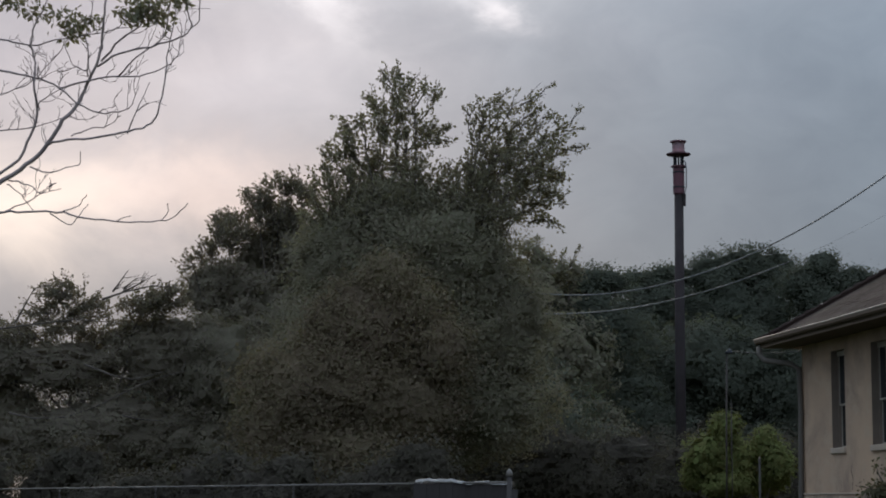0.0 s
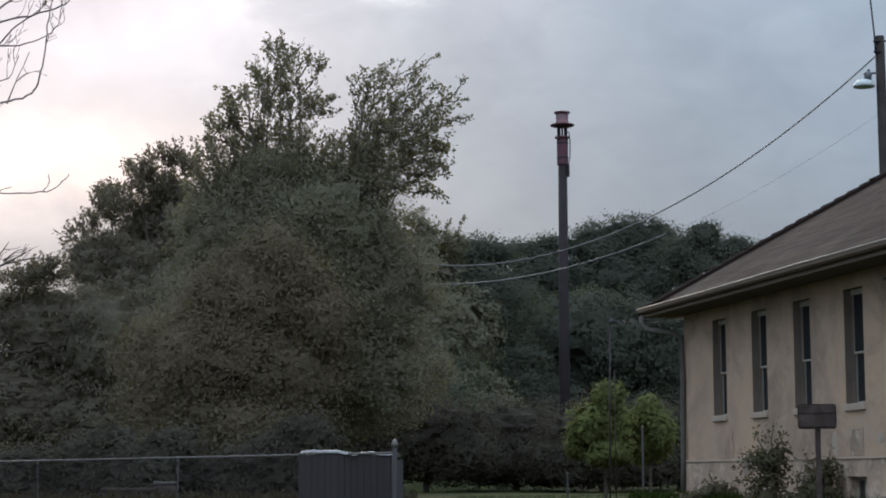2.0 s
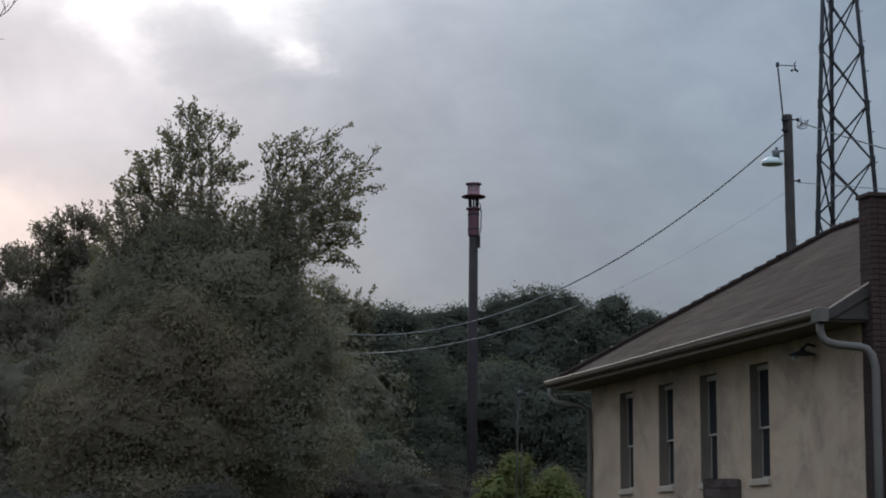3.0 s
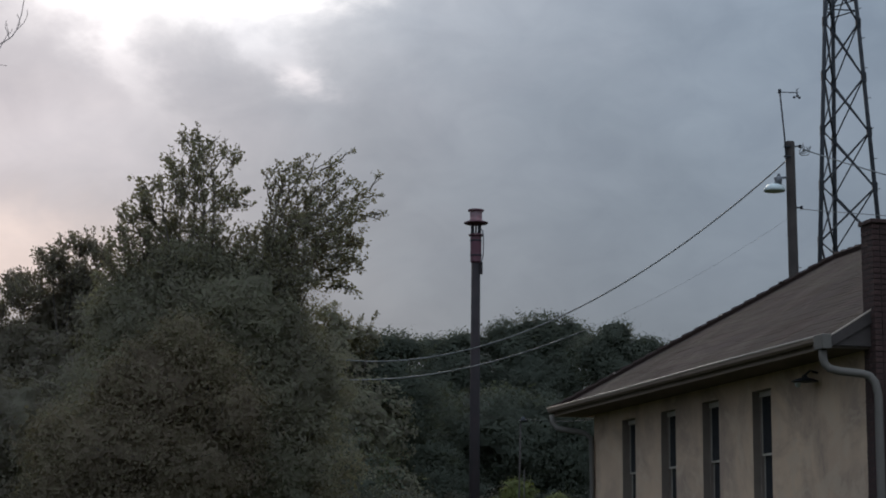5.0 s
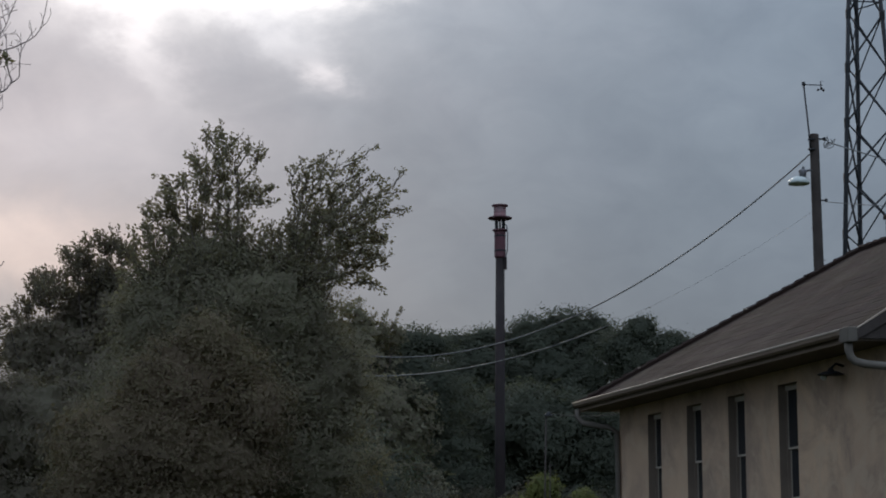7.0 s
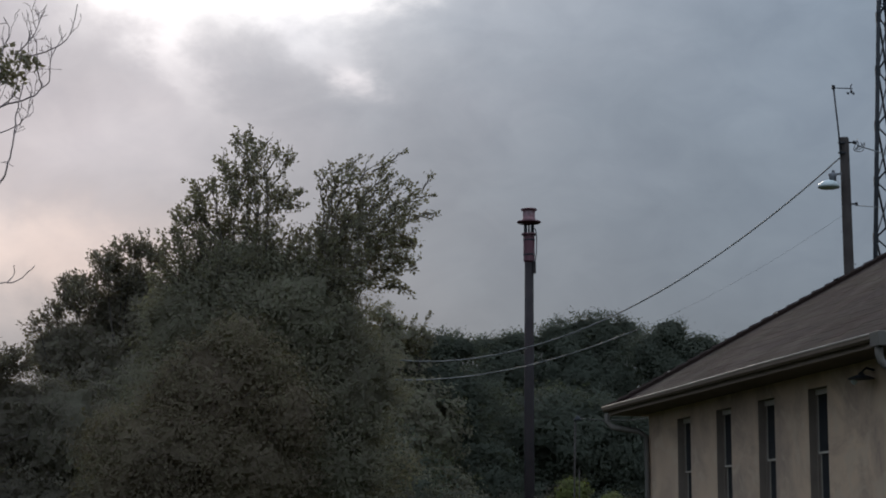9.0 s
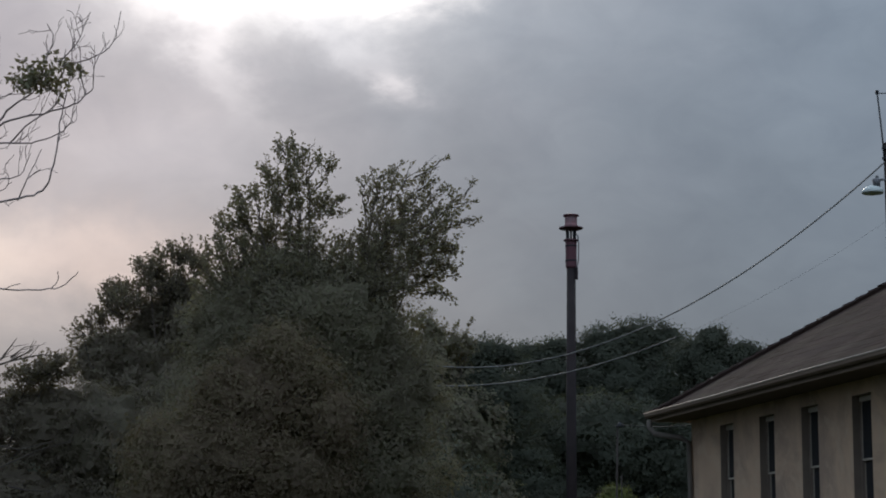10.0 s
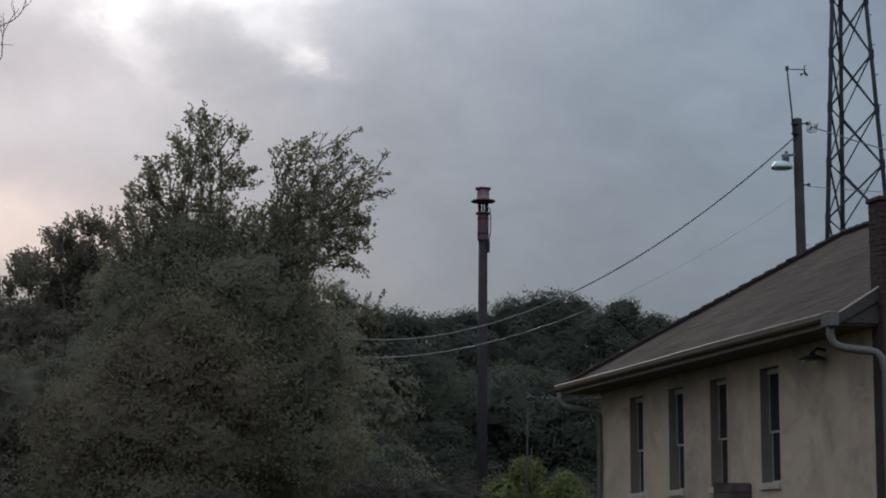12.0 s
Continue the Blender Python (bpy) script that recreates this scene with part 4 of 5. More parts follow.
tree("sapling", (1.2, 42.0, 0.93), [(1.31, 3.15, 0.32, 0.37), (0.91, 2.54, 0.49, 0.49), (0.62, 2.11, 0.27, 0.3), (1.5, 2.44, 0.47, 0.56), (1.25, 1.93, 0.59, 0.3)], M_LEAF_SAP,
     "young tree with bright yellow-green leaves, staked", "sapling", 60, 420, 20, 0.06, 0.085, 0.03)
tree("sapling", (2.2, 42.3, 0.93), [(2.15, 2.76, 0.32, 0.45), (2.45, 2.35, 0.3, 0.52), (2.12, 2.02, 0.45, 0.35)], M_LEAF_SAP,
     "young tree with dull yellow-green leaves beside another", "sapling", 61, 380, 18, 0.06, 0.085, 0.03)

# ---------------------------------------------------------------- siren on its pole
def build_siren():
    s = thing("warning_siren", (0.60, 70.0, 1.0), "red outdoor warning siren on a tall dark wooden pole", "siren")
    top = 13.72
    part("pole", tube(bmesh.new(), [(0.0, 0, -0.3), (0.0, 0, 5), (0.02, 0, top - 2.0)], [0.20, 0.185, 0.165], 14), M_SIRENPOLE, s, smooth=True)
    part("motor_housing", lathe(bmesh.new(), [(0.17, top - 2.0), (0.205, top - 1.95), (0.205, top - 1.02), (0.215, top - 1.0), (0.19, top - 0.97)], 20, (0.02, 0, 0)), M_SIRENRED, s, "faded red cylinder housing", smooth=False)
    part("collar", lathe(bmesh.new(), [(0.2, top - 0.99), (0.275, top - 0.98), (0.275, top - 0.93), (0.2, top - 0.91)], 24, (0.02, 0, 0)), M_SIRENRED, s)
    for k in range(5):
        a = 2 * math.pi * k / 5 + 0.3
        x, y = 0.02 + 0.16 * math.cos(a), 0.16 * math.sin(a)
        part("strut", tube(bmesh.new(), [(x, y, top - 0.93), (x * 1.05, y * 1.05, top - 0.55)], 0.035, 6), M_DARKSTEEL, s)
    part("flange", lathe(bmesh.new(), [(0.2, top - 0.58), (0.42, top - 0.53), (0.455, top - 0.50), (0.44, top - 0.475), (0.22, top - 0.46)], 28, (0.02, 0, 0)), M_SIRENRED, s, "wide flat horn flange", smooth=False)
    part("chopper", lathe(bmesh.new(), [(0.23, top - 0.47), (0.245, top - 0.4), (0.225, top - 0.33), (0.225, top - 0.10), (0.25, top - 0.06)], 24, (0.02, 0, 0)), M_SIRENPALE, s, "pale weathered pink drum")
    part("cap", lathe(bmesh.new(), [(0.26, top - 0.07), (0.295, top - 0.05), (0.295, top - 0.005), (0.2, top + 0.02), (0.05, top + 0.035)], 28, (0.02, 0, 0)), M_SIRENRED, s, "flat domed lid")
    part("conduit", tube(bmesh.new(), [(0.17, -0.1, top - 0.72), (0.27, -0.1, top - 0.8), (0.30, -0.1, top - 1.1), (0.29, -0.1, top - 1.7), (0.235, -0.1, top - 1.95), (0.215, -0.1, top - 2.0)], 0.022, 8), M_STEEL, s, smooth=True)
    part("junction_box", one_box((0.15, -0.14, top - 2.42), (0.27, 0.03, top - 1.98), 0.015), M_SIRENPOLE, s, "small dark junction box")
    for z in (top - 1.2, top - 1.75):
        part("clamp", lathe(bmesh.new(), [(0.208, z), (0.218, z + 0.01), (0.218, z + 0.05), (0.208, z + 0.06)], 18, (0.02, 0, 0)), M_DARKSTEEL, s)


build_siren()


# ---------------------------------------------------------------- utility pole
def build_pole():
    p = thing("utility_pole", (9.76, 55.0, 0.99), "dark wooden utility pole with street lamp and wind gauge", "utility pole")
    top = 12.98
    part("shaft", tube(bmesh.new(), [(-0.02, 0, -0.3), (-0.06, 0, 6), (-0.10, 0, top - 0.04), (-0.10, 0, top)], [0.17, 0.155, 0.135, 0.125], 14), M_WOODPOLE, p, smooth=True)
    mast = part("mast", tube(bmesh.new(), [(-0.24, -0.12, top - 0.55), (-0.27, -0.12, top + 0.1), (-0.385, -0.12, top + 1.52)], 0.024, 8), M_DARKSTEEL, p, "thin steel mast", smooth=True)
    part("mast_clamp", one_box((-0.30, -0.17, top - 0.2), (-0.1, -0.07, top - 0.15), 0.008), M_DARKSTEEL, mast)
    part("mast_clamp", one_box((-0.30, -0.17, top - 0.5), (-0.1, -0.07, top - 0.45), 0.008), M_DARKSTEEL, mast)
    part("mast_head", one_box((-0.43, -0.165, top + 1.42), (-0.34, -0.075, top + 1.54), 0.012), M_DARKSTEEL, mast)
    gauge = part("wind_gauge_arm", tube(bmesh.new(), [(-0.385, -0.12, top + 1.46), (0.17, -0.12, top + 1.44)], 0.014, 6), M_DARKSTEEL, p, "anemometer arm")
    part("gauge_spindle", tube(bmesh.new(), [(0.12, -0.12, top + 1.3), (0.12, -0.12, top + 1.54), (0.17, -0.12, top + 1.57)], 0.014, 6), M_DARKSTEEL, gauge)
    for k in range(3):
        a = 2 * math.pi * k / 3 + 0.5
        cup = bmesh.new()
        bmesh.ops.create_uvsphere(cup, u_segments=8, v_segments=5, radius=0.04, matrix=Matrix.Translation((0.12 + 0.09 * math.cos(a), -0.12 + 0.09 * math.sin(a), top + 1.30 + 0.012 * k)))
        tube(cup, [(0.12, -0.12, top + 1.31), (0.12 + 0.08 * math.cos(a), -0.12 + 0.08 * math.sin(a), top + 1.31)], 0.008, 4)
        part("wind_cup", cup, M_DARKSTEEL, gauge)
    lamp = part("lamp_arm", tube(bmesh.new(), [(-0.16, -0.05, top - 1.12), (-0.25, -0.05, top - 1.08), (-0.42, -0.05, top - 1.10)], 0.035, 8), M_STEEL, p)
    part("lamp_housing", lathe(bmesh.new(), [(0.10, 0.0), (0.105, 0.12), (0.13, 0.2), (0.08, 0.24), (0.02, 0.25)], 18, (-0.47, -0.05, top - 1.3)), M_STEEL, lamp, "grey ballast housing", smooth=True)
    part("lamp_shade", lathe(bmesh.new(), [(0.30, -0.22), (0.315, -0.19), (0.29, -0.11), (0.2, -0.03), (0.10, 0.0)], 22, (-0.59, -0.05, top - 1.28)), M_LAMPWHITE, lamp, "pale enamel lamp shade", smooth=True)
    part("photocell", lathe(bmesh.new(), [(0.04, 0.0), (0.045, 0.07), (0.02, 0.09)], 12, (-0.45, -0.05, top - 1.06)), M_STEEL, lamp)
    for z in (top - 0.16, top - 1.98):
        rack = part("insulator_bracket", tube(bmesh.new(), [(-0.02, -0.06, z), (0.16, -0.08, z)], 0.022, 6), M_DARKSTEEL, p)
        part("insulator", lathe(bmesh.new(), [(0.025, -0.05), (0.05, -0.035), (0.035, 0.0), (0.05, 0.035), (0.025, 0.05)], 12, (0.18, -0.08, z)), M_DARKSTEEL, rack, smooth=True)
    for k in range(3):
        loop = [(0.18 + 0.22 * f + 0.10 * math.sin(2.5 * math.pi * f + k), -0.08, top - 0.16 - 0.18 * math.sin(math.pi * f) * (1 + 0.4 * k) + 0.05 * k * (1 - f)) for f in (i / 10 for i in range(11))]
        part("drip_loop", tube(bmesh.new(), loop, 0.013, 5), M_THINWIRE, p, smooth=True)
    for i in range(9):
        z = 2.6 + i * 0.95
        sd = 1 if i % 2 else -1
        part("climbing_bolt", tube(bmesh.new(), [(-0.06 + sd * 0.12, 0, z), (-0.06 + sd * 0.2, 0, z)], 0.01, 5), M_DARKSTEEL, p)


build_pole()


def wire(name, a, b, sag, radius, mat, label, steps=40, thin=0.0):
    """A sagging wire; over the first part of its length, thin, its radius is only 3.2 mm."""
    a, b = Vector(a), Vector(b)
    pts = []
    for i in range(steps + 1):
        f = i / steps
        pts.append(a.lerp(b, f) - Vector((0, 0, 4 * sag * f * (1 - f))))
    return solid(name, tube(bmesh.new(), pts, [0.0032 if i / steps < thin else radius for i in range(steps + 1)], 6), mat, label, "wire", smooth=True)


wire("overhead_cable", (9.50, 54.9, 13.35), (-10.62, 74.0, 11.71), 3.85, 0.022, M_WIRE, "pale twisted overhead cable sagging from the pole", 60)
wire("overhead_cable", (9.91, 54.9, 11.92), (-8.37, 74.0, 9.34), 2.25, 0.020, M_WIRE, "second pale overhead cable hanging lower", 60, 0.325)
wire("overhead_wire", (10.02, 54.9, 13.72), (30.0, 40.0, 9.0), 1.6, 0.018, M_THINWIRE, "dark service wire running off the pole")
wire("overhead_wire", (9.93, 54.9, 11.94), (30.0, 40.0, 9.6), 0.6, 0.010, M_THINWIRE, "thin service wire running off the pole")


# ---------------------------------------------------------------- lattice mast
def build_mast():
    t = thing("lattice_tower", (15.22, 75.0, 1.2), "three-legged dark steel lattice radio tower", "radio tower")
    h0, h1 = -0.3, 31.0

    def foot(k, z):
        """A leg's place at height z above the base."""
        r = 1.27 - (z - 15.3) * 0.068
        a = radians((-141, -20, 93)[k])
        return Vector((r * math.cos(a), r * math.sin(a), z))

    for k in range(3):
        leg = part("leg", tube(bmesh.new(), [foot(k, h0), foot(k, h1)], [0.105, 0.075], 8), M_DARKSTEEL, t, smooth=True)
    levels = [15.36 + 2.25 * i for i in range(-6, 7)]
    for i, (za, zb) in enumerate(zip(levels, levels[1:])):
        for k in range(3):
            j = (k + 1) % 3
            b = bmesh.new()
            tube(b, [foot(k, za), foot(j, zb)], 0.043, 5)
            part("brace", b, M_DARKSTEEL, t)
            b = bmesh.new()
            tube(b, [foot(j, za), foot(k, zb)], 0.030, 5)
            part("brace", b, M_DARKSTEEL, t)
            f = foot(k, za)
            part("gusset", one_box((f.x - 0.1, f.y - 0.09, f.z - 0.2), (f.x + 0.1, f.y + 0.09, f.z + 0.2), 0.02), M_DARKSTEEL, t)
    z = 22.65
    for k in range(3):
        for dz in (0.0, 0.45):
            part("girt", tube(bmesh.new(), [foot(k, z + dz), foot((k + 1) % 3, z + dz)], 0.03, 5), M_DARKSTEEL, t)
    for i in range(44):
        f = foot(1, 6 + 0.62 * i)
        sd = 1 if i % 2 else -1
        part("step_bolt", tube(bmesh.new(), [f, f + Vector((0.16 * (1 if sd > 0 else 0.2), -0.14 if sd < 0 else 0.0, 0)), f + Vector((0.19 * (1 if sd > 0 else -0.3), -0.14 if sd < 0 else 0, 0.03))], 0.018, 5), M_DARKSTEEL, t)


build_mast()


# ---------------------------------------------------------------- chain-link fence and what leans on it
def build_fence():
    a, b = Vector((-1.28, 16.0, 0.0)), Vector((-8.11, 27.0, 0.0))
    way_f = (b - a).normalized()
    f = thing("fence", (a.x, a.y, 0.45), "grey chain-link fence with a thin top rail", "fence", math.degrees(math.atan2(way_f.y, way_f.x)))
    span, top = 26.0, 1.24
    part("top_rail", tube(bmesh.new(), [(0, 0, top - 0.02), (span, 0, top + 0.02)], 0.010, 8), M_RAIL, f, smooth=True)
    for i in range(6):
        x = i * 5.0
        r = 0.022 if i == 0 else 0.009
        h = top + (0.06 if i == 0 else -0.03)
        post = part("post", tube(bmesh.new(), [(x, 0.0, -0.35), (x, 0.0, h)], r, 10), M_FENCE, f, smooth=True)
        part("post_cap", lathe(bmesh.new(), [(r + 0.006, h - 0.03), (r + 0.006, h), (r * 0.7, h + 0.025), (0.006, h + 0.035)], 10, (x, 0, 0)), M_RAIL, post, smooth=True)
    # diamond mesh, one joined web of wires
    bm = bmesh.new()
    step, low = 0.075, 0.02
    n = int(14.0 / step)
    for i in range(n):
        for sgn in (1, -1):
            x0 = i * step
            x1 = x0 + sgn * (top - low)
            c0 = max(0.0, min(x1, 14.0))
            pa, pb = Vector((x0, 0.03 * 1.0, low)), Vector((x1, 0.03, top))
            if x1 < 0 or x1 > 14.0:
                fcut = (c0 - x0) / (x1 - x0)
                pb = pa.lerp(pb, fcut)
            tube(bm, [pa, pb], 0.0012, 3, False)
    tagged(part("mesh", bm, M_FENCE, f, "woven wire mesh"), kind="stuff")


build_fence()


def build_panel():
    p = thing("ribbed_panel", (-2.18, 16.75, 0.45), "grey ribbed metal panel behind the fence, topped with pale sheeting", "panel")
    w, h = 0.86, 1.22
    n = 15
    for i in range(n):
        x = w * i / n
        part("slat", one_box((x + 0.0005, 0.0 if i % 2 else 0.005, 0.0), (x + w / n - 0.0005, 0.03 if i % 2 else 0.035, h - 0.004 * (i % 3)), 0.002), M_PANEL, p)
    part("backing", one_box((0, 0.036, 0), (w, 0.043, h - 0.02)), M_PANEL, p)
    part("rail", one_box((0, 0.044, h - 0.2), (w, 0.075, h - 0.13)), M_PANEL, p)
    part("rail", one_box((0, 0.044, 0.2), (w, 0.075, 0.27)), M_PANEL, p)
    part("side_panel", one_box((0, 0.076, 0), (0.03, 0.7, h - 0.05)), M_PANEL, p)
    part("side_panel", one_box((w - 0.03, 0.076, 0), (w, 0.7, h - 0.05)), M_PANEL, p)
    bm = bmesh.new()
    rows = []
    for i in range(25):
        x = 0.02 + (w - 0.03) * i / 24
        z = h + 0.005 + 0.028 * math.exp(-((x - 0.2) / 0.16) ** 2) + 0.007 * math.sin(23 * x) + 0.004 * math.sin(61 * x)
        rows.append([bm.verts.new((x, y, z + dz)) for y, dz in ((-0.012, -0.012), (-0.016, 0.0), (0.05, 0.010), (0.4, 0.0), (0.72, -0.03))])
    for r0, r1 in zip(rows, rows[1:]):
        for k in range(4):
            bm.faces.new((r0[k], r1[k], r1[k + 1], r0[k + 1]))
    bmesh.ops.solidify(bm, geom=list(bm.faces), thickness=0.006)
    part("sheeting", bm, M_TARP, p, "rumpled pale plastic sheeting along the top", smooth=True)


build_panel()


def build_barrier():
    b = thing("low_barrier", (-3.16, 14.0, 0.35), "low dark board between two short white posts", "barrier")
    part("board", one_box((0.03, 0.0, 0.42), (0.98, 0.04, 0.815), 0.008), M_SIGN, b, "dark board with a worn pale top edge")
    for x in (0.0, 0.98):
        part("post", one_box((x - 0.028, -0.03, -0.2), (x + 0.045, 0.06, 0.835), 0.008), M_CONCRETE, b, "short white post")
    part("chip", one_box((0.42, -0.01, 0.815), (0.56, 0.05, 0.828), 0.004), M_TARP, b)


build_barrier()


def build_sign():
    s = thing("signboard", (3.03, 22.0, 0.85), "small dark brown board on a square post", "sign", -6)
    part("post", one_box((-0.026, 0.0, -0.3), (0.036, 0.06, 1.36), 0.006), M_SIGN, s)
    part("board", one_box((-0.215, -0.035, 1.125), (0.215, 0.0, 1.405), 0.03), M_SIGN, s, "dark brown board with rounded corners")
    part("upper_band", one_box((-0.205, -0.041, 1.30), (0.205, -0.036, 1.39), 0.002), M_SIGN, s)
    part("bracket", one_box((-0.06, -0.002, 1.2), (0.07, 0.02, 1.25), 0.003), M_DARKSTEEL, s)


build_sign()


def build_barrel():
    b = thing("barrel", (-5.80, 29.0, 0.86), "dull grey barrel standing under the trees", "barrel")
    part("body", lathe(bmesh.new(), [(0.16, 0.0), (0.185, 0.08), (0.18, 0.2), (0.19, 0.22), (0.18, 0.24), (0.18, 0.42), (0.165, 0.5)], 20), M_SIGN, b, smooth=True)
    part("rim", lathe(bmesh.new(), [(0.165, 0.49), (0.185, 0.5), (0.185, 0.53), (0.165, 0.535)], 20), M_COPING, b)
    t = thing("plank_table", (-6.75, 29.0, 0.9), "rough low plank table under the trees", "table")
    for k in range(3):
        part("plank", one_box((0, -0.2 + 0.16 * k, 0.36), (0.86, -0.05 + 0.16 * k, 0.40), 0.005), M_SIGN, t)
    for x, y in ((0.06, -0.15), (0.80, -0.15), (0.06, 0.2), (0.80, 0.2)):
        part("leg", one_box((x - 0.03, y - 0.03, -0.1), (x + 0.03, y + 0.03, 0.36)), M_WOODPOLE, t)


build_barrel()


# ---------------------------------------------------------------- yard lamp, stakes
def build_yard_lamp():
    y = thing("yard_lamp", (1.28, 41.0, 0.9), "thin dark yard lamp pole in front of the saplings", "lamp post")
    part("pole", tube(bmesh.new(), [(0, 0, -0.2), (0.02, 0, 2.2), (0.05, 0, 3.76)], [0.02, 0.018, 0.016], 8), M_WOODPOLE, y, smooth=True)
    part("pole", tube(bmesh.new(), [(0.13, 0.1, -0.2), (0.13, 0.1, 2.75)], 0.010, 8), M_WOODPOLE, y, smooth=True)
    part("lamp_head", lathe(bmesh.new(), [(0.09, -0.04), (0.092, -0.025), (0.05, 0.02), (0.02, 0.06)], 16, (0.10, -0.03, 3.80)), M_DARKSTEEL, y, smooth=True)
    wire("overhead_wire", (1.36, 41.0, 4.72), (2.75, 37.0, 4.42), 0.06, 0.006, M_DARKSTEEL, "thin wire from the yard lamp to the eave", 12)
    for x, z, yy in ((0.41, 0.56, 44.0), (2.0, 1.55, 41.5)):
        s = thing("stake", (x, yy, 0.92), "short grey wooden stake beside the saplings", "stake", group="stakes on the lawn")
        part("shaft", one_box((-0.022, -0.022, -0.2), (0.022, 0.022, z), 0.006), M_COPING, s)
        part("tip", lathe(bmesh.new(), [(0.026, z - 0.02), (0.02, z + 0.01), (0.004, z + 0.03)], 8), M_SOFFIT, s)


build_yard_lamp()

# ---------------------------------------------------------------- planting and clutter at the foot of the wall
for i, (at, lobes, shoots_i) in enumerate((
    ((3.42, 30.6, 0.92), [(3.44, 1.40, 0.32, 0.42), (3.30, 1.72, 0.28, 0.16), (3.56, 1.75, 0.16, 0.22), (3.38, 1.36, 0.23, 0.27), (3.46, 1.62, 0.13, 0.16), (3.27, 1.09, 0.31, 0.16)],
     [(3.4, 1.72, 2.95, 1.80, 34), (3.4, 1.6, 2.9, 1.58, 32), (3.35, 1.35, 2.95, 1.38, 28), (3.45, 1.7, 3.26, 2.15, 30), (3.5, 1.8, 3.56, 2.28, 34), (3.55, 1.7, 3.75, 2.1, 26)]),
    ((4.14, 29.6, 0.92), [(4.12, 1.30, 0.30, 0.32), (4.2, 1.52, 0.2, 0.18), (3.75, 1.02, 0.3, 0.19), (3.97, 1.27, 0.19, 0.19)], [(4.1, 1.5, 3.85, 1.75, 22), (4.2, 1.5, 4.3, 1.9, 24), (4.0, 1.3, 3.7, 1.45, 18)]),
    ((2.85, 33.8, 0.92), [(2.85, 1.15, 0.36, 0.22), (2.5, 1.05, 0.28, 0.16), (3.1, 1.1, 0.25, 0.2), (3.12, 0.84, 0.34, 0.16), (2.73, 0.98, 0.24, 0.18)], [(2.9, 1.2, 2.8, 1.5, 16)]),
)):
    tree("shrub", at, lobes, M_LEAF_SHRUB, "straggly dull green shrub against the foundation", "shrub", 70 + i, 170, 10, 0.075, 0.07, 0.02, shoots_i, group="shrubs along the wall", core=25)


def build_ramp():
    """A sloping concrete cheek beside the cellar window, with rubble at its foot."""
    r = thing("cellar_ramp", (2.90, 24.0, 0.0), "sloping concrete cheek wall of a cellar entry", "ramp", -68.2)
    run, low, high = 2.75, 0.883, 1.280
    bm = bmesh.new()
    prof = [(0.0, 0.5), (run, 0.5), (run, high - 0.04), (0.0, low - 0.04)]
    ring = [[bm.verts.new((x, y, z)) for x, z in prof] for y in (0.0, 0.22)]
    bm.faces.new(ring[0])
    bm.faces.new(ring[1])
    for k in range(4):
        bm.faces.new((ring[0][k], ring[0][(k + 1) % 4], ring[1][(k + 1) % 4], ring[1][k]))
    bmesh.ops.bevel(bm, geom=list(bm.edges), offset=0.012, segments=2, affect="EDGES")
    part("cheek", bm, M_COPING, r)
    bm = bmesh.new()
    prof = [(-0.05, low - 0.045), (run, high - 0.035), (run, high), (-0.05, low)]
    ring = [[bm.verts.new((x, y, z)) for x, z in prof] for y in (-0.03, 0.25)]
    bm.faces.new(ring[0])
    bm.faces.new(ring[1])
    for k in range(4):
        bm.faces.new((ring[0][k], ring[0][(k + 1) % 4], ring[1][(k + 1) % 4], ring[1][k]))
    part("coping", bm, M_CONCRETE, r, "pale sloping coping")
    rng = random.Random(5)
    for i in range(9):
        bm = bmesh.new()
        bmesh.ops.create_icosphere(bm, subdivisions=2, radius=1.0)
        for v in bm.verts:
            v.co *= 0.75 + 0.35 * noise.noise(v.co * 1.3 + Vector((i * 5.0, 0, 0)))
            v.co = Vector((v.co.x * rng.uniform(0.11, 0.12), v.co.y * 0.1, v.co.z * 0.05))
        st = solid("rubble_stone", bm, M_COPING, "broken dull concrete lump on the grass", "stone", group="rubble by the wall")
        x, y = 2.24 + 0.05 * i + rng.uniform(-0.04, 0.04), 22.7 + rng.uniform(-0.3, 0.3)
        st.matrix_world = pose(x, y, ground_height(x, y) + 0.03, 0, 0, rng.uniform(0, 180))


build_ramp()


def build_tufts():
    """Rough grass and weeds left unmown along the wall and the wood."""
    rng = np.random.default_rng(9)
    n = 9000
    zone = rng.uniform(0, 1, n)
    x = rng.uniform(1.6, 4.6, n)
    y = 37.5 - (x - 1.8) * 3.3 - np.abs(rng.normal(0, 0.5, n))
    z = np.array([ground_height(a, b) for a, b in zip(x, y)]) - 0.01
    pts = np.stack([x, y, z], 1)
    d = np.tile([0.0, 0.0, 1.6], (n, 1)) + rng.normal(0, 0.2, (n, 3))
    size = (0.10 + 0.14 * zone ** 2)[:, None]
    ob = leaf_cloud("grass_tufts", pts, d, size, size * 0.12, M_BLADE, None, 9)
    tagged(ob, "rough unmown grass along the wall and lawn", "grass", "", "stuff")


build_tufts()


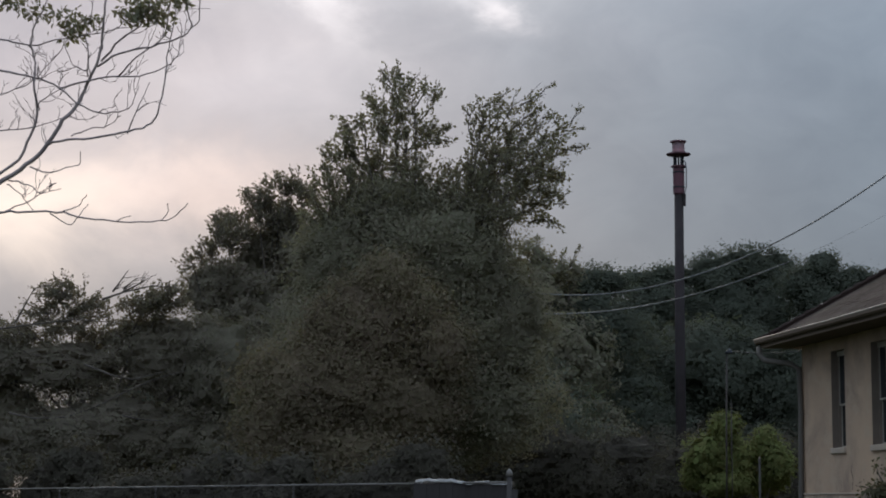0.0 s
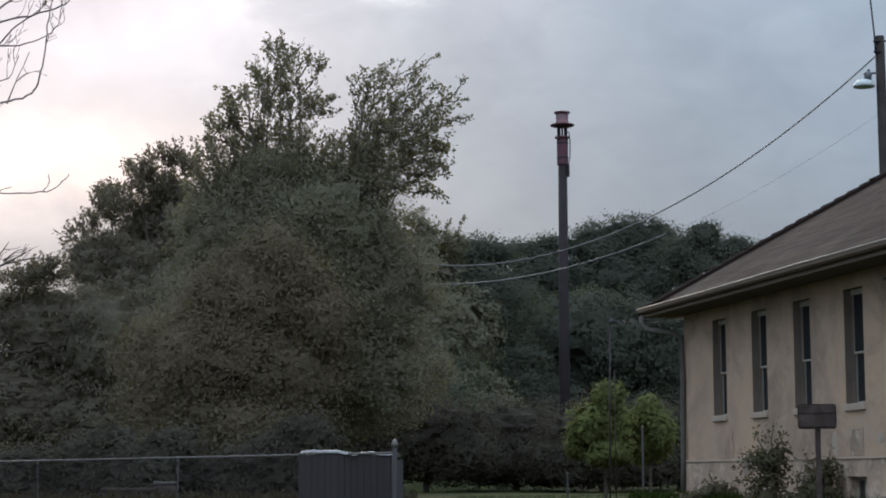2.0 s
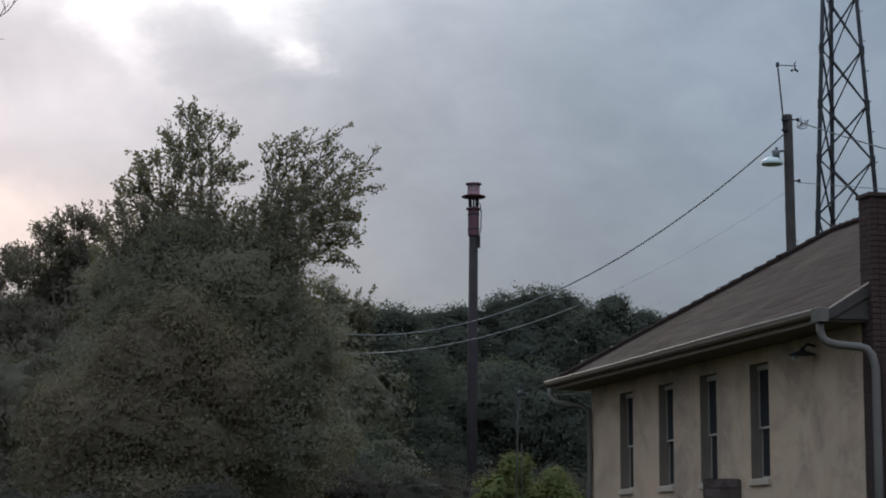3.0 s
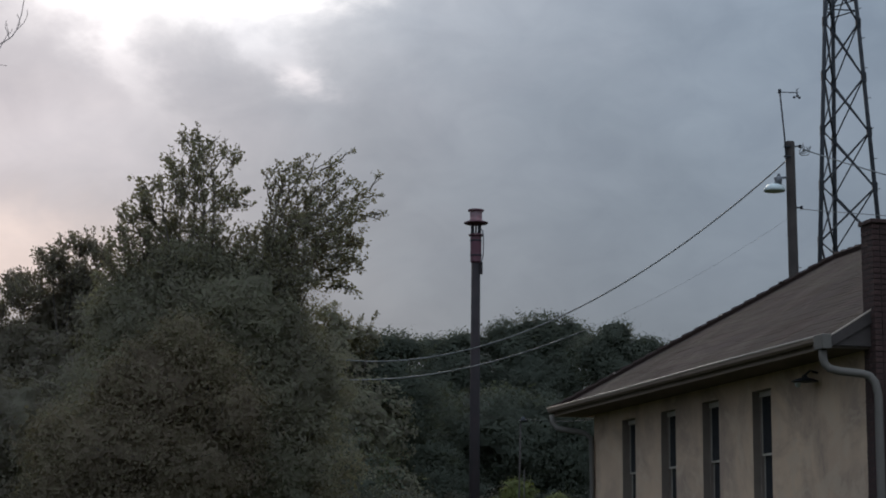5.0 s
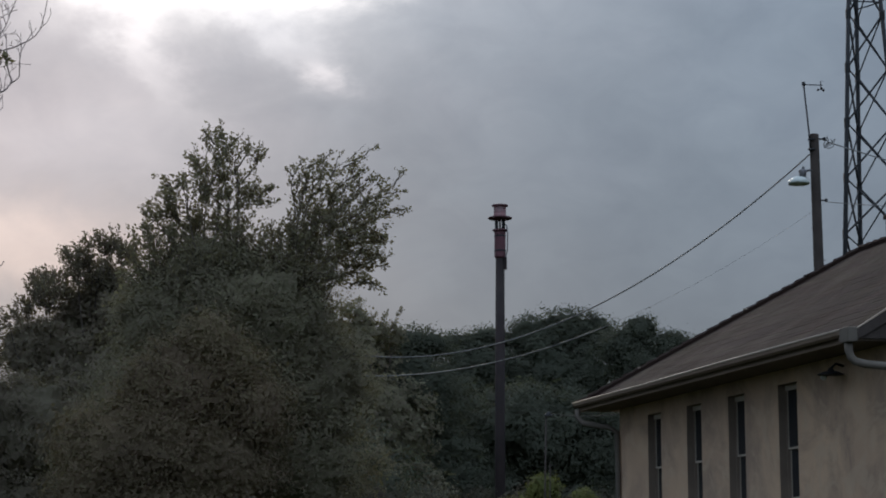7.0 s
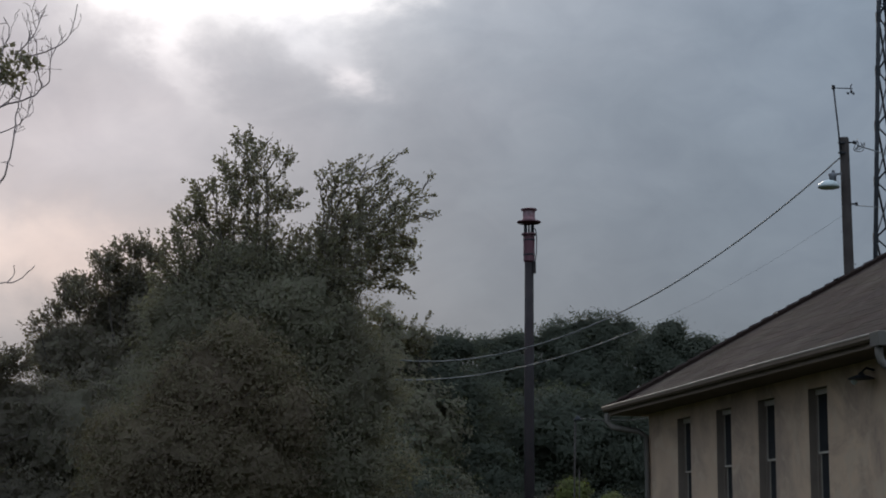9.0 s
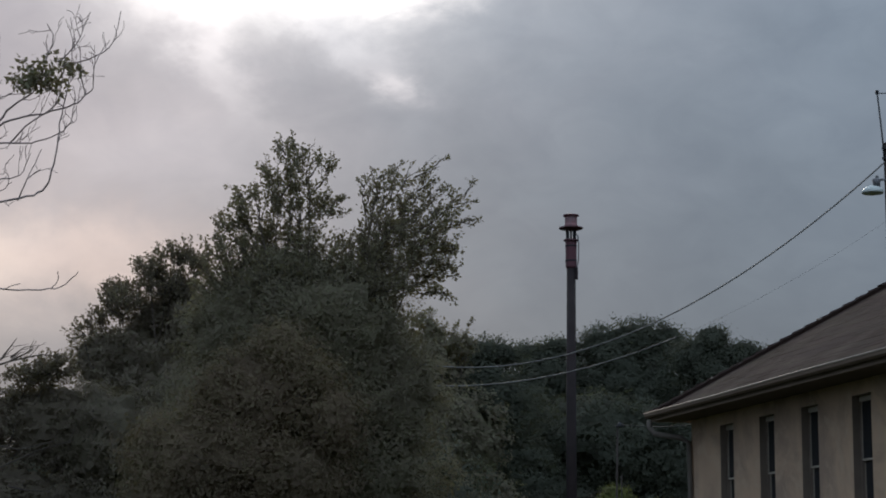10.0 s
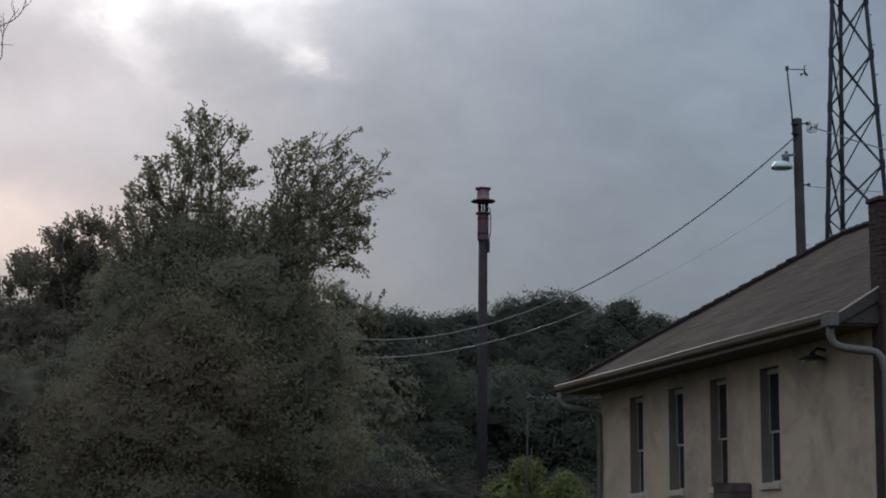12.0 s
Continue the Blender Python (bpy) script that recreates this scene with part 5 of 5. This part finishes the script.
def build_lawn_blades():
    rng = np.random.default_rng(12)
    n = 42000
    x, y = rng.uniform(-2.2, 4.2, n), 21 + 27 * rng.uniform(0, 1, n) ** 1.3
    z = np.array([ground_height(a, b) for a, b in zip(x, y)]) - 0.005
    d = np.tile([0.0, 0.0, 1.3], (n, 1)) + rng.normal(0, 0.3, (n, 3))
    size = (0.03 + 0.03 * rng.uniform(0, 1, n) ** 2)[:, None]
    tagged(leaf_cloud("lawn_blades", np.stack([x, y, z], 1), d, size, size * 0.16, M_BLADE, None, 13), "short mown grass blades of the lawn", "grass", "", "stuff")


build_lawn_blades()


def build_weeds():
    """Low dark weeds and litter on the ground between the fence and the trees."""
    rng = np.random.default_rng(17)
    n = 26000
    y = rng.uniform(17.5, 33, n)
    x = -0.075 * y + 0.2 - rng.uniform(0, 1, n) * (0.3 * y)
    z = np.array([ground_height(a, b) for a, b in zip(x, y)]) + rng.uniform(0, 0.22, n) * (0.4 + np.sin(x * 2.1) ** 2)
    d = np.tile([0.0, 0.0, 0.6], (n, 1)) + rng.normal(0, 0.5, (n, 3))
    size = (0.05 + 0.06 * rng.uniform(0, 1, n))[:, None]
    tagged(leaf_cloud("weeds", np.stack([x, y, z], 1), d, size, size * 0.5, M_LEAF_WEED, None, 18), "low dark weeds and leaf litter behind the fence", "weeds", "", "stuff")


build_weeds()


# ---------------------------------------------------------------- bare tree that reaches in from the side
def build_bare_tree():
    root = thing("bare_tree", (-8.9, 18.2, 0.5), "bare dying tree with thin curved twigs and few leaves", "tree")
    base = Vector((8.9, -0.2, -0.5))
    rng = random.Random(21)
    part("trunk", tube(bmesh.new(), [(0, 0, -0.2), (0.05, 0, 1.2), (0.25, 0, 2.4), (0.6, -0.1, 3.2)], [0.2, 0.16, 0.13, 0.10], 12), M_BAREBARK, root, smooth=True)

    def world(x, z, y=18.0):
        return Vector((x, y, z)) + base - Vector((0, 18.0, 0))

    def twig(bm, p, d, length, r, level):
        pts = [p]
        steps = 5
        dd = d.normalized()
        curl = Vector((rng.uniform(-0.7, 0.7), rng.uniform(-0.4, 0.4), rng.uniform(0.1, 0.9)))
        for i in range(steps):
            dd = (dd + curl * 0.22 + Vector((rng.uniform(-0.45, 0.45), rng.uniform(-0.3, 0.3), rng.uniform(-0.45, 0.45)))).normalized()
            pts.append(pts[-1] + dd * length / steps)
        tube(bm, pts, [max(r * (1 - 0.8 * i / steps), 0.0028) for i in range(steps + 1)], 5, False)
        if level > 0:
            for k in range(rng.randint(1, 3)):
                i = rng.randrange(1, steps)
                sd = Vector((rng.uniform(-1, 1), rng.uniform(-0.6, 0.6), rng.uniform(-0.4, 1.0)))
                twig(bm, pts[i], dd * 0.7 + sd * 0.8, length * rng.uniform(0.3, 0.6), r * 0.6, level - 1)

    def bough(r, side, *line):
        """A limb through (x, z) places, its bends smoothed, with short side twigs."""
        pp = [world(x, z, 18.0 + rng.uniform(-0.08, 0.08)) for x, z in line]
        fine = []
        for i in range(len(pp) - 1):
            p0, p1, p2, p3 = pp[max(i - 1, 0)], pp[i], pp[i + 1], pp[min(i + 2, len(pp) - 1)]
            for k in range(4):
                t = k / 4
                jog = Vector((rng.uniform(-1, 1), rng.uniform(-1, 1), rng.uniform(-1, 1))) * 0.008
                fine.append(jog + 0.5 * ((2 * p1) + (p2 - p0) * t + (2 * p0 - 5 * p1 + 4 * p2 - p3) * t * t + (3 * p1 - p0 - 3 * p2 + p3) * t ** 3))
        fine.append(pp[-1])
        bm = tube(bmesh.new(), fine, [max(r * (1 - 0.7 * i / len(fine)), 0.0042) for i in range(len(fine))], 7, False)
        for k in range(side * 2):
            i = rng.randrange(len(fine) // 4, len(fine) - 1)
            d = (fine[i + 1] - fine[i]).normalized()
            rise = Vector((rng.uniform(-0.5, 0.5), rng.uniform(-0.5, 0.5), rng.choice((1, 1, 0.6, -0.7))))
            twig(bm, fine[i], d * 0.9 + rise * 0.9, rng.uniform(0.12, 0.36), max(r * 0.3, 0.0045), 1)
        part("limb", bm, M_BAREBARK, root, smooth=True)

    bough(0.026, 4, (-6.62, 4.48), (-6.46, 4.60), (-6.20, 4.77), (-5.98, 4.97), (-5.82, 5.20), (-5.71, 5.37), (-5.63, 5.56), (-5.55, 5.70), (-5.48, 5.87), (-5.45, 6.13), (-5.42, 6.41), (-5.45, 6.76))
    bough(0.013, 3, (-5.98, 4.97), (-5.84, 4.99), (-5.50, 5.01), (-5.16, 5.08), (-4.96, 5.17), (-4.87, 5.29), (-4.81, 5.55), (-4.80, 5.80), (-4.78, 6.05), (-4.73, 6.39), (-4.70, 6.68))
    bough(0.012, 3, (-6.73, 5.80), (-6.50, 5.73), (-6.15, 5.65), (-5.89, 5.54), (-5.68, 5.36), (-5.48, 5.28), (-5.21, 5.28), (-5.14, 5.35), (-5.06, 5.52))
    bough(0.011, 3, (-5.89, 5.54), (-5.63, 5.59), (-5.35, 5.64), (-5.06, 5.62), (-4.84, 5.72), (-4.71, 5.80), (-4.67, 5.97))
    bough(0.009, 2, (-5.32, 5.65), (-5.07, 5.85), (-4.87, 6.03), (-4.79, 6.28), (-4.77, 6.57))
    bough(0.012, 3, (-5.51, 5.74), (-5.27, 5.85), (-4.98, 5.93), (-4.67, 6.01), (-4.59, 6.12), (-4.61, 6.31), (-4.65, 6.62))
    bough(0.007, 1, (-4.59, 6.12), (-4.51, 6.19), (-4.47, 6.39), (-4.39, 6.61))
    bough(0.012, 2, (-5.48, 5.81), (-5.27, 6.00), (-5.10, 6.15), (-5.01, 6.34), (-4.92, 6.63))
    bough(0.011, 3, (-6.74, 6.09), (-6.51, 6.04), (-6.22, 5.98), (-5.87, 6.05), (-5.53, 6.07), (-5.10, 6.13))
    bough(0.016, 4, (-6.60, 4.59), (-6.29, 4.84), (-6.19, 5.06), (-6.12, 5.29), (-6.12, 5.57), (-6.15, 5.80), (-6.19, 5.97), (-6.14, 6.17), (-6.00, 6.43), (-5.97, 6.66))
    bough(0.009, 2, (-6.10, 5.32), (-6.08, 5.40), (-5.89, 5.54))
    bough(0.009, 3, (-6.65, 5.08), (-6.47, 5.12), (-6.13, 5.15), (-5.85, 5.24))
    bough(0.008, 3, (-6.66, 5.47), (-6.49, 5.49), (-6.15, 5.59), (-5.93, 5.88), (-5.80, 6.03))
    bough(0.007, 2, (-5.59, 5.69), (-5.75, 5.76), (-5.82, 5.94))
    bough(0.008, 2, (-5.62, 5.66), (-5.60, 5.89), (-5.64, 6.07), (-5.56, 6.27), (-5.53, 6.59))
    bough(0.013, 0, (-6.67, 4.26), (-6.44, 4.29), (-6.16, 4.29), (-5.79, 4.29), (-5.65, 4.24), (-5.31, 4.21), (-4.97, 4.18), (-4.74, 4.23), (-4.56, 4.36))
    bough(0.007, 0, (-5.79, 4.29), (-5.68, 4.37), (-5.57, 4.46))
    bough(0.008, 1, (-6.40, 4.64), (-6.17, 4.57), (-6.02, 4.48), (-5.82, 4.52))
    bough(0.007, 1, (-6.41, 4.59), (-6.25, 4.49), (-6.19, 4.39), (-6.09, 4.31))
    bough(0.008, 1, (-6.44, 4.29), (-6.22, 4.38), (-5.99, 4.49), (-5.89, 4.58))
    bough(0.008, 0, (-6.18, 4.76), (-5.97, 4.68), (-5.77, 4.72), (-5.66, 4.77), (-5.63, 4.88))
    bough(0.006, 0, (-5.94, 4.28), (-5.76, 4.18), (-5.65, 4.24), (-5.56, 4.37))
    bough(0.006, 0, (-5.31, 4.20), (-5.13, 4.25))
    bough(0.006, 0, (-4.83, 4.20), (-4.77, 4.27), (-4.75, 4.36))
    bough(0.008, 1, (-5.19, 5.08), (-5.08, 5.27), (-4.99, 5.58))
    bough(0.008, 1, (-5.73, 5.03), (-5.56, 5.14), (-5.42, 5.15), (-5.25, 5.24))
    bough(0.008, 1, (-4.81, 6.40), (-4.47, 6.50), (-4.31, 6.64), (-4.25, 6.96))
    bough(0.008, 2, (-4.83, 6.43), (-4.65, 6.62), (-4.60, 6.85))
    bough(0.007, 1, (-4.95, 6.42), (-4.90, 6.68), (-4.96, 6.82))
    nrng = np.random.default_rng(22)
    spots = [world(*p) for p in ((-6.32, 6.40), (-6.48, 6.42), (-6.11, 6.30), (-5.82, 6.28), (-5.72, 6.16), (-5.56, 6.21), (-5.77, 6.08), (-4.99, 6.36), (-4.89, 6.22), (-5.14, 6.29), (-5.22, 6.26), (-5.00, 6.28), (-4.86, 6.46), (-4.70, 6.38), (-5.14, 6.39), (-5.08, 6.23))]
    pts = np.concatenate([np.array(p) + nrng.normal(0, 1, (60, 3)) * (0.075, 0.1, 0.042) for p in spots])
    dirs = np.tile([0.2, 0.0, -0.5], (len(pts), 1)) + nrng.normal(0, 0.5, (len(pts), 3))
    leaf_cloud("leaves", pts, dirs, 0.07, 0.036, M_LEAF, root, 23, "few dull hanging leaves")


build_bare_tree()


# ---------------------------------------------------------------- bricks of the parapet front, last
def build_bricks():
    L, H, D, J = 0.205, 0.064, 0.1, 0.011
    course = H + J

    def brick_mesh(length, name):
        return mesh_of(name, one_box((0, 0, 0), (length, D, H), 0.004), M_BRICK)

    half_m, full_m, short_m = brick_mesh(0.098, "brick"), brick_mesh(L, "brick"), brick_mesh(FRONT_T - L - J, "brick")
    rng = random.Random(8)
    n = int((FRONT_TOP - 1.0) / course)
    turned = Matrix.Rotation(radians(90), 4, "Z")
    for i in range(n):
        z = FRONT_TOP - (i + 1) * course
        # the wall's end, facing the side yard
        order = (full_m, short_m) if i % 2 else (short_m, full_m)
        x = FRONT_X
        for m in order:
            ob = new("brick", m)
            ob.parent = front
            ob.matrix_local = Matrix.Translation((x, OVER - 0.012 + rng.uniform(-0.003, 0.003), z))
            x += (L if m is full_m else FRONT_T - L - J) + J
        # the face of the front, beside its corner
        y = OVER - 0.012 + 0.1 + J
        for m, l in (((half_m, 0.098), (full_m, L)) if i % 2 else ((full_m, L), (half_m, 0.098))):
            ob = new("brick", m)
            ob.parent = front
            ob.matrix_local = Matrix.Translation((FRONT_X + FRONT_T + rng.uniform(-0.002, 0.003), y, z)) @ turned
            y += l + J
    verts, faces = [], []
    for i in range(n):
        z = FRONT_TOP - (i + 1) * course
        y = OVER + 0.1 + 0.098 + L + 3 * J - 0.012
        while y < DEEP - OVER:
            k = len(verts)
            x0, x1 = FRONT_X + FRONT_T - 0.02, FRONT_X + FRONT_T + rng.uniform(-0.002, 0.003)
            verts += [(a, b, c) for a in (x0, x1) for b in (y, y + L) for c in (z, z + H)]
            faces += [(k + 4, k + 6, k + 7, k + 5), (k, k + 4, k + 5, k + 1), (k + 2, k + 3, k + 7, k + 6), (k + 1, k + 5, k + 7, k + 3), (k, k + 2, k + 6, k + 4)]
            y += L + J
    me = bpy.data.meshes.new("brick_field")
    me.from_pydata(verts, [], faces)
    me.materials.append(M_BRICK)
    ob = new("brick_field", me)
    ob.parent = front
    tagged(ob, "rest of the dark red bricks", kind="stuff")


build_bricks()
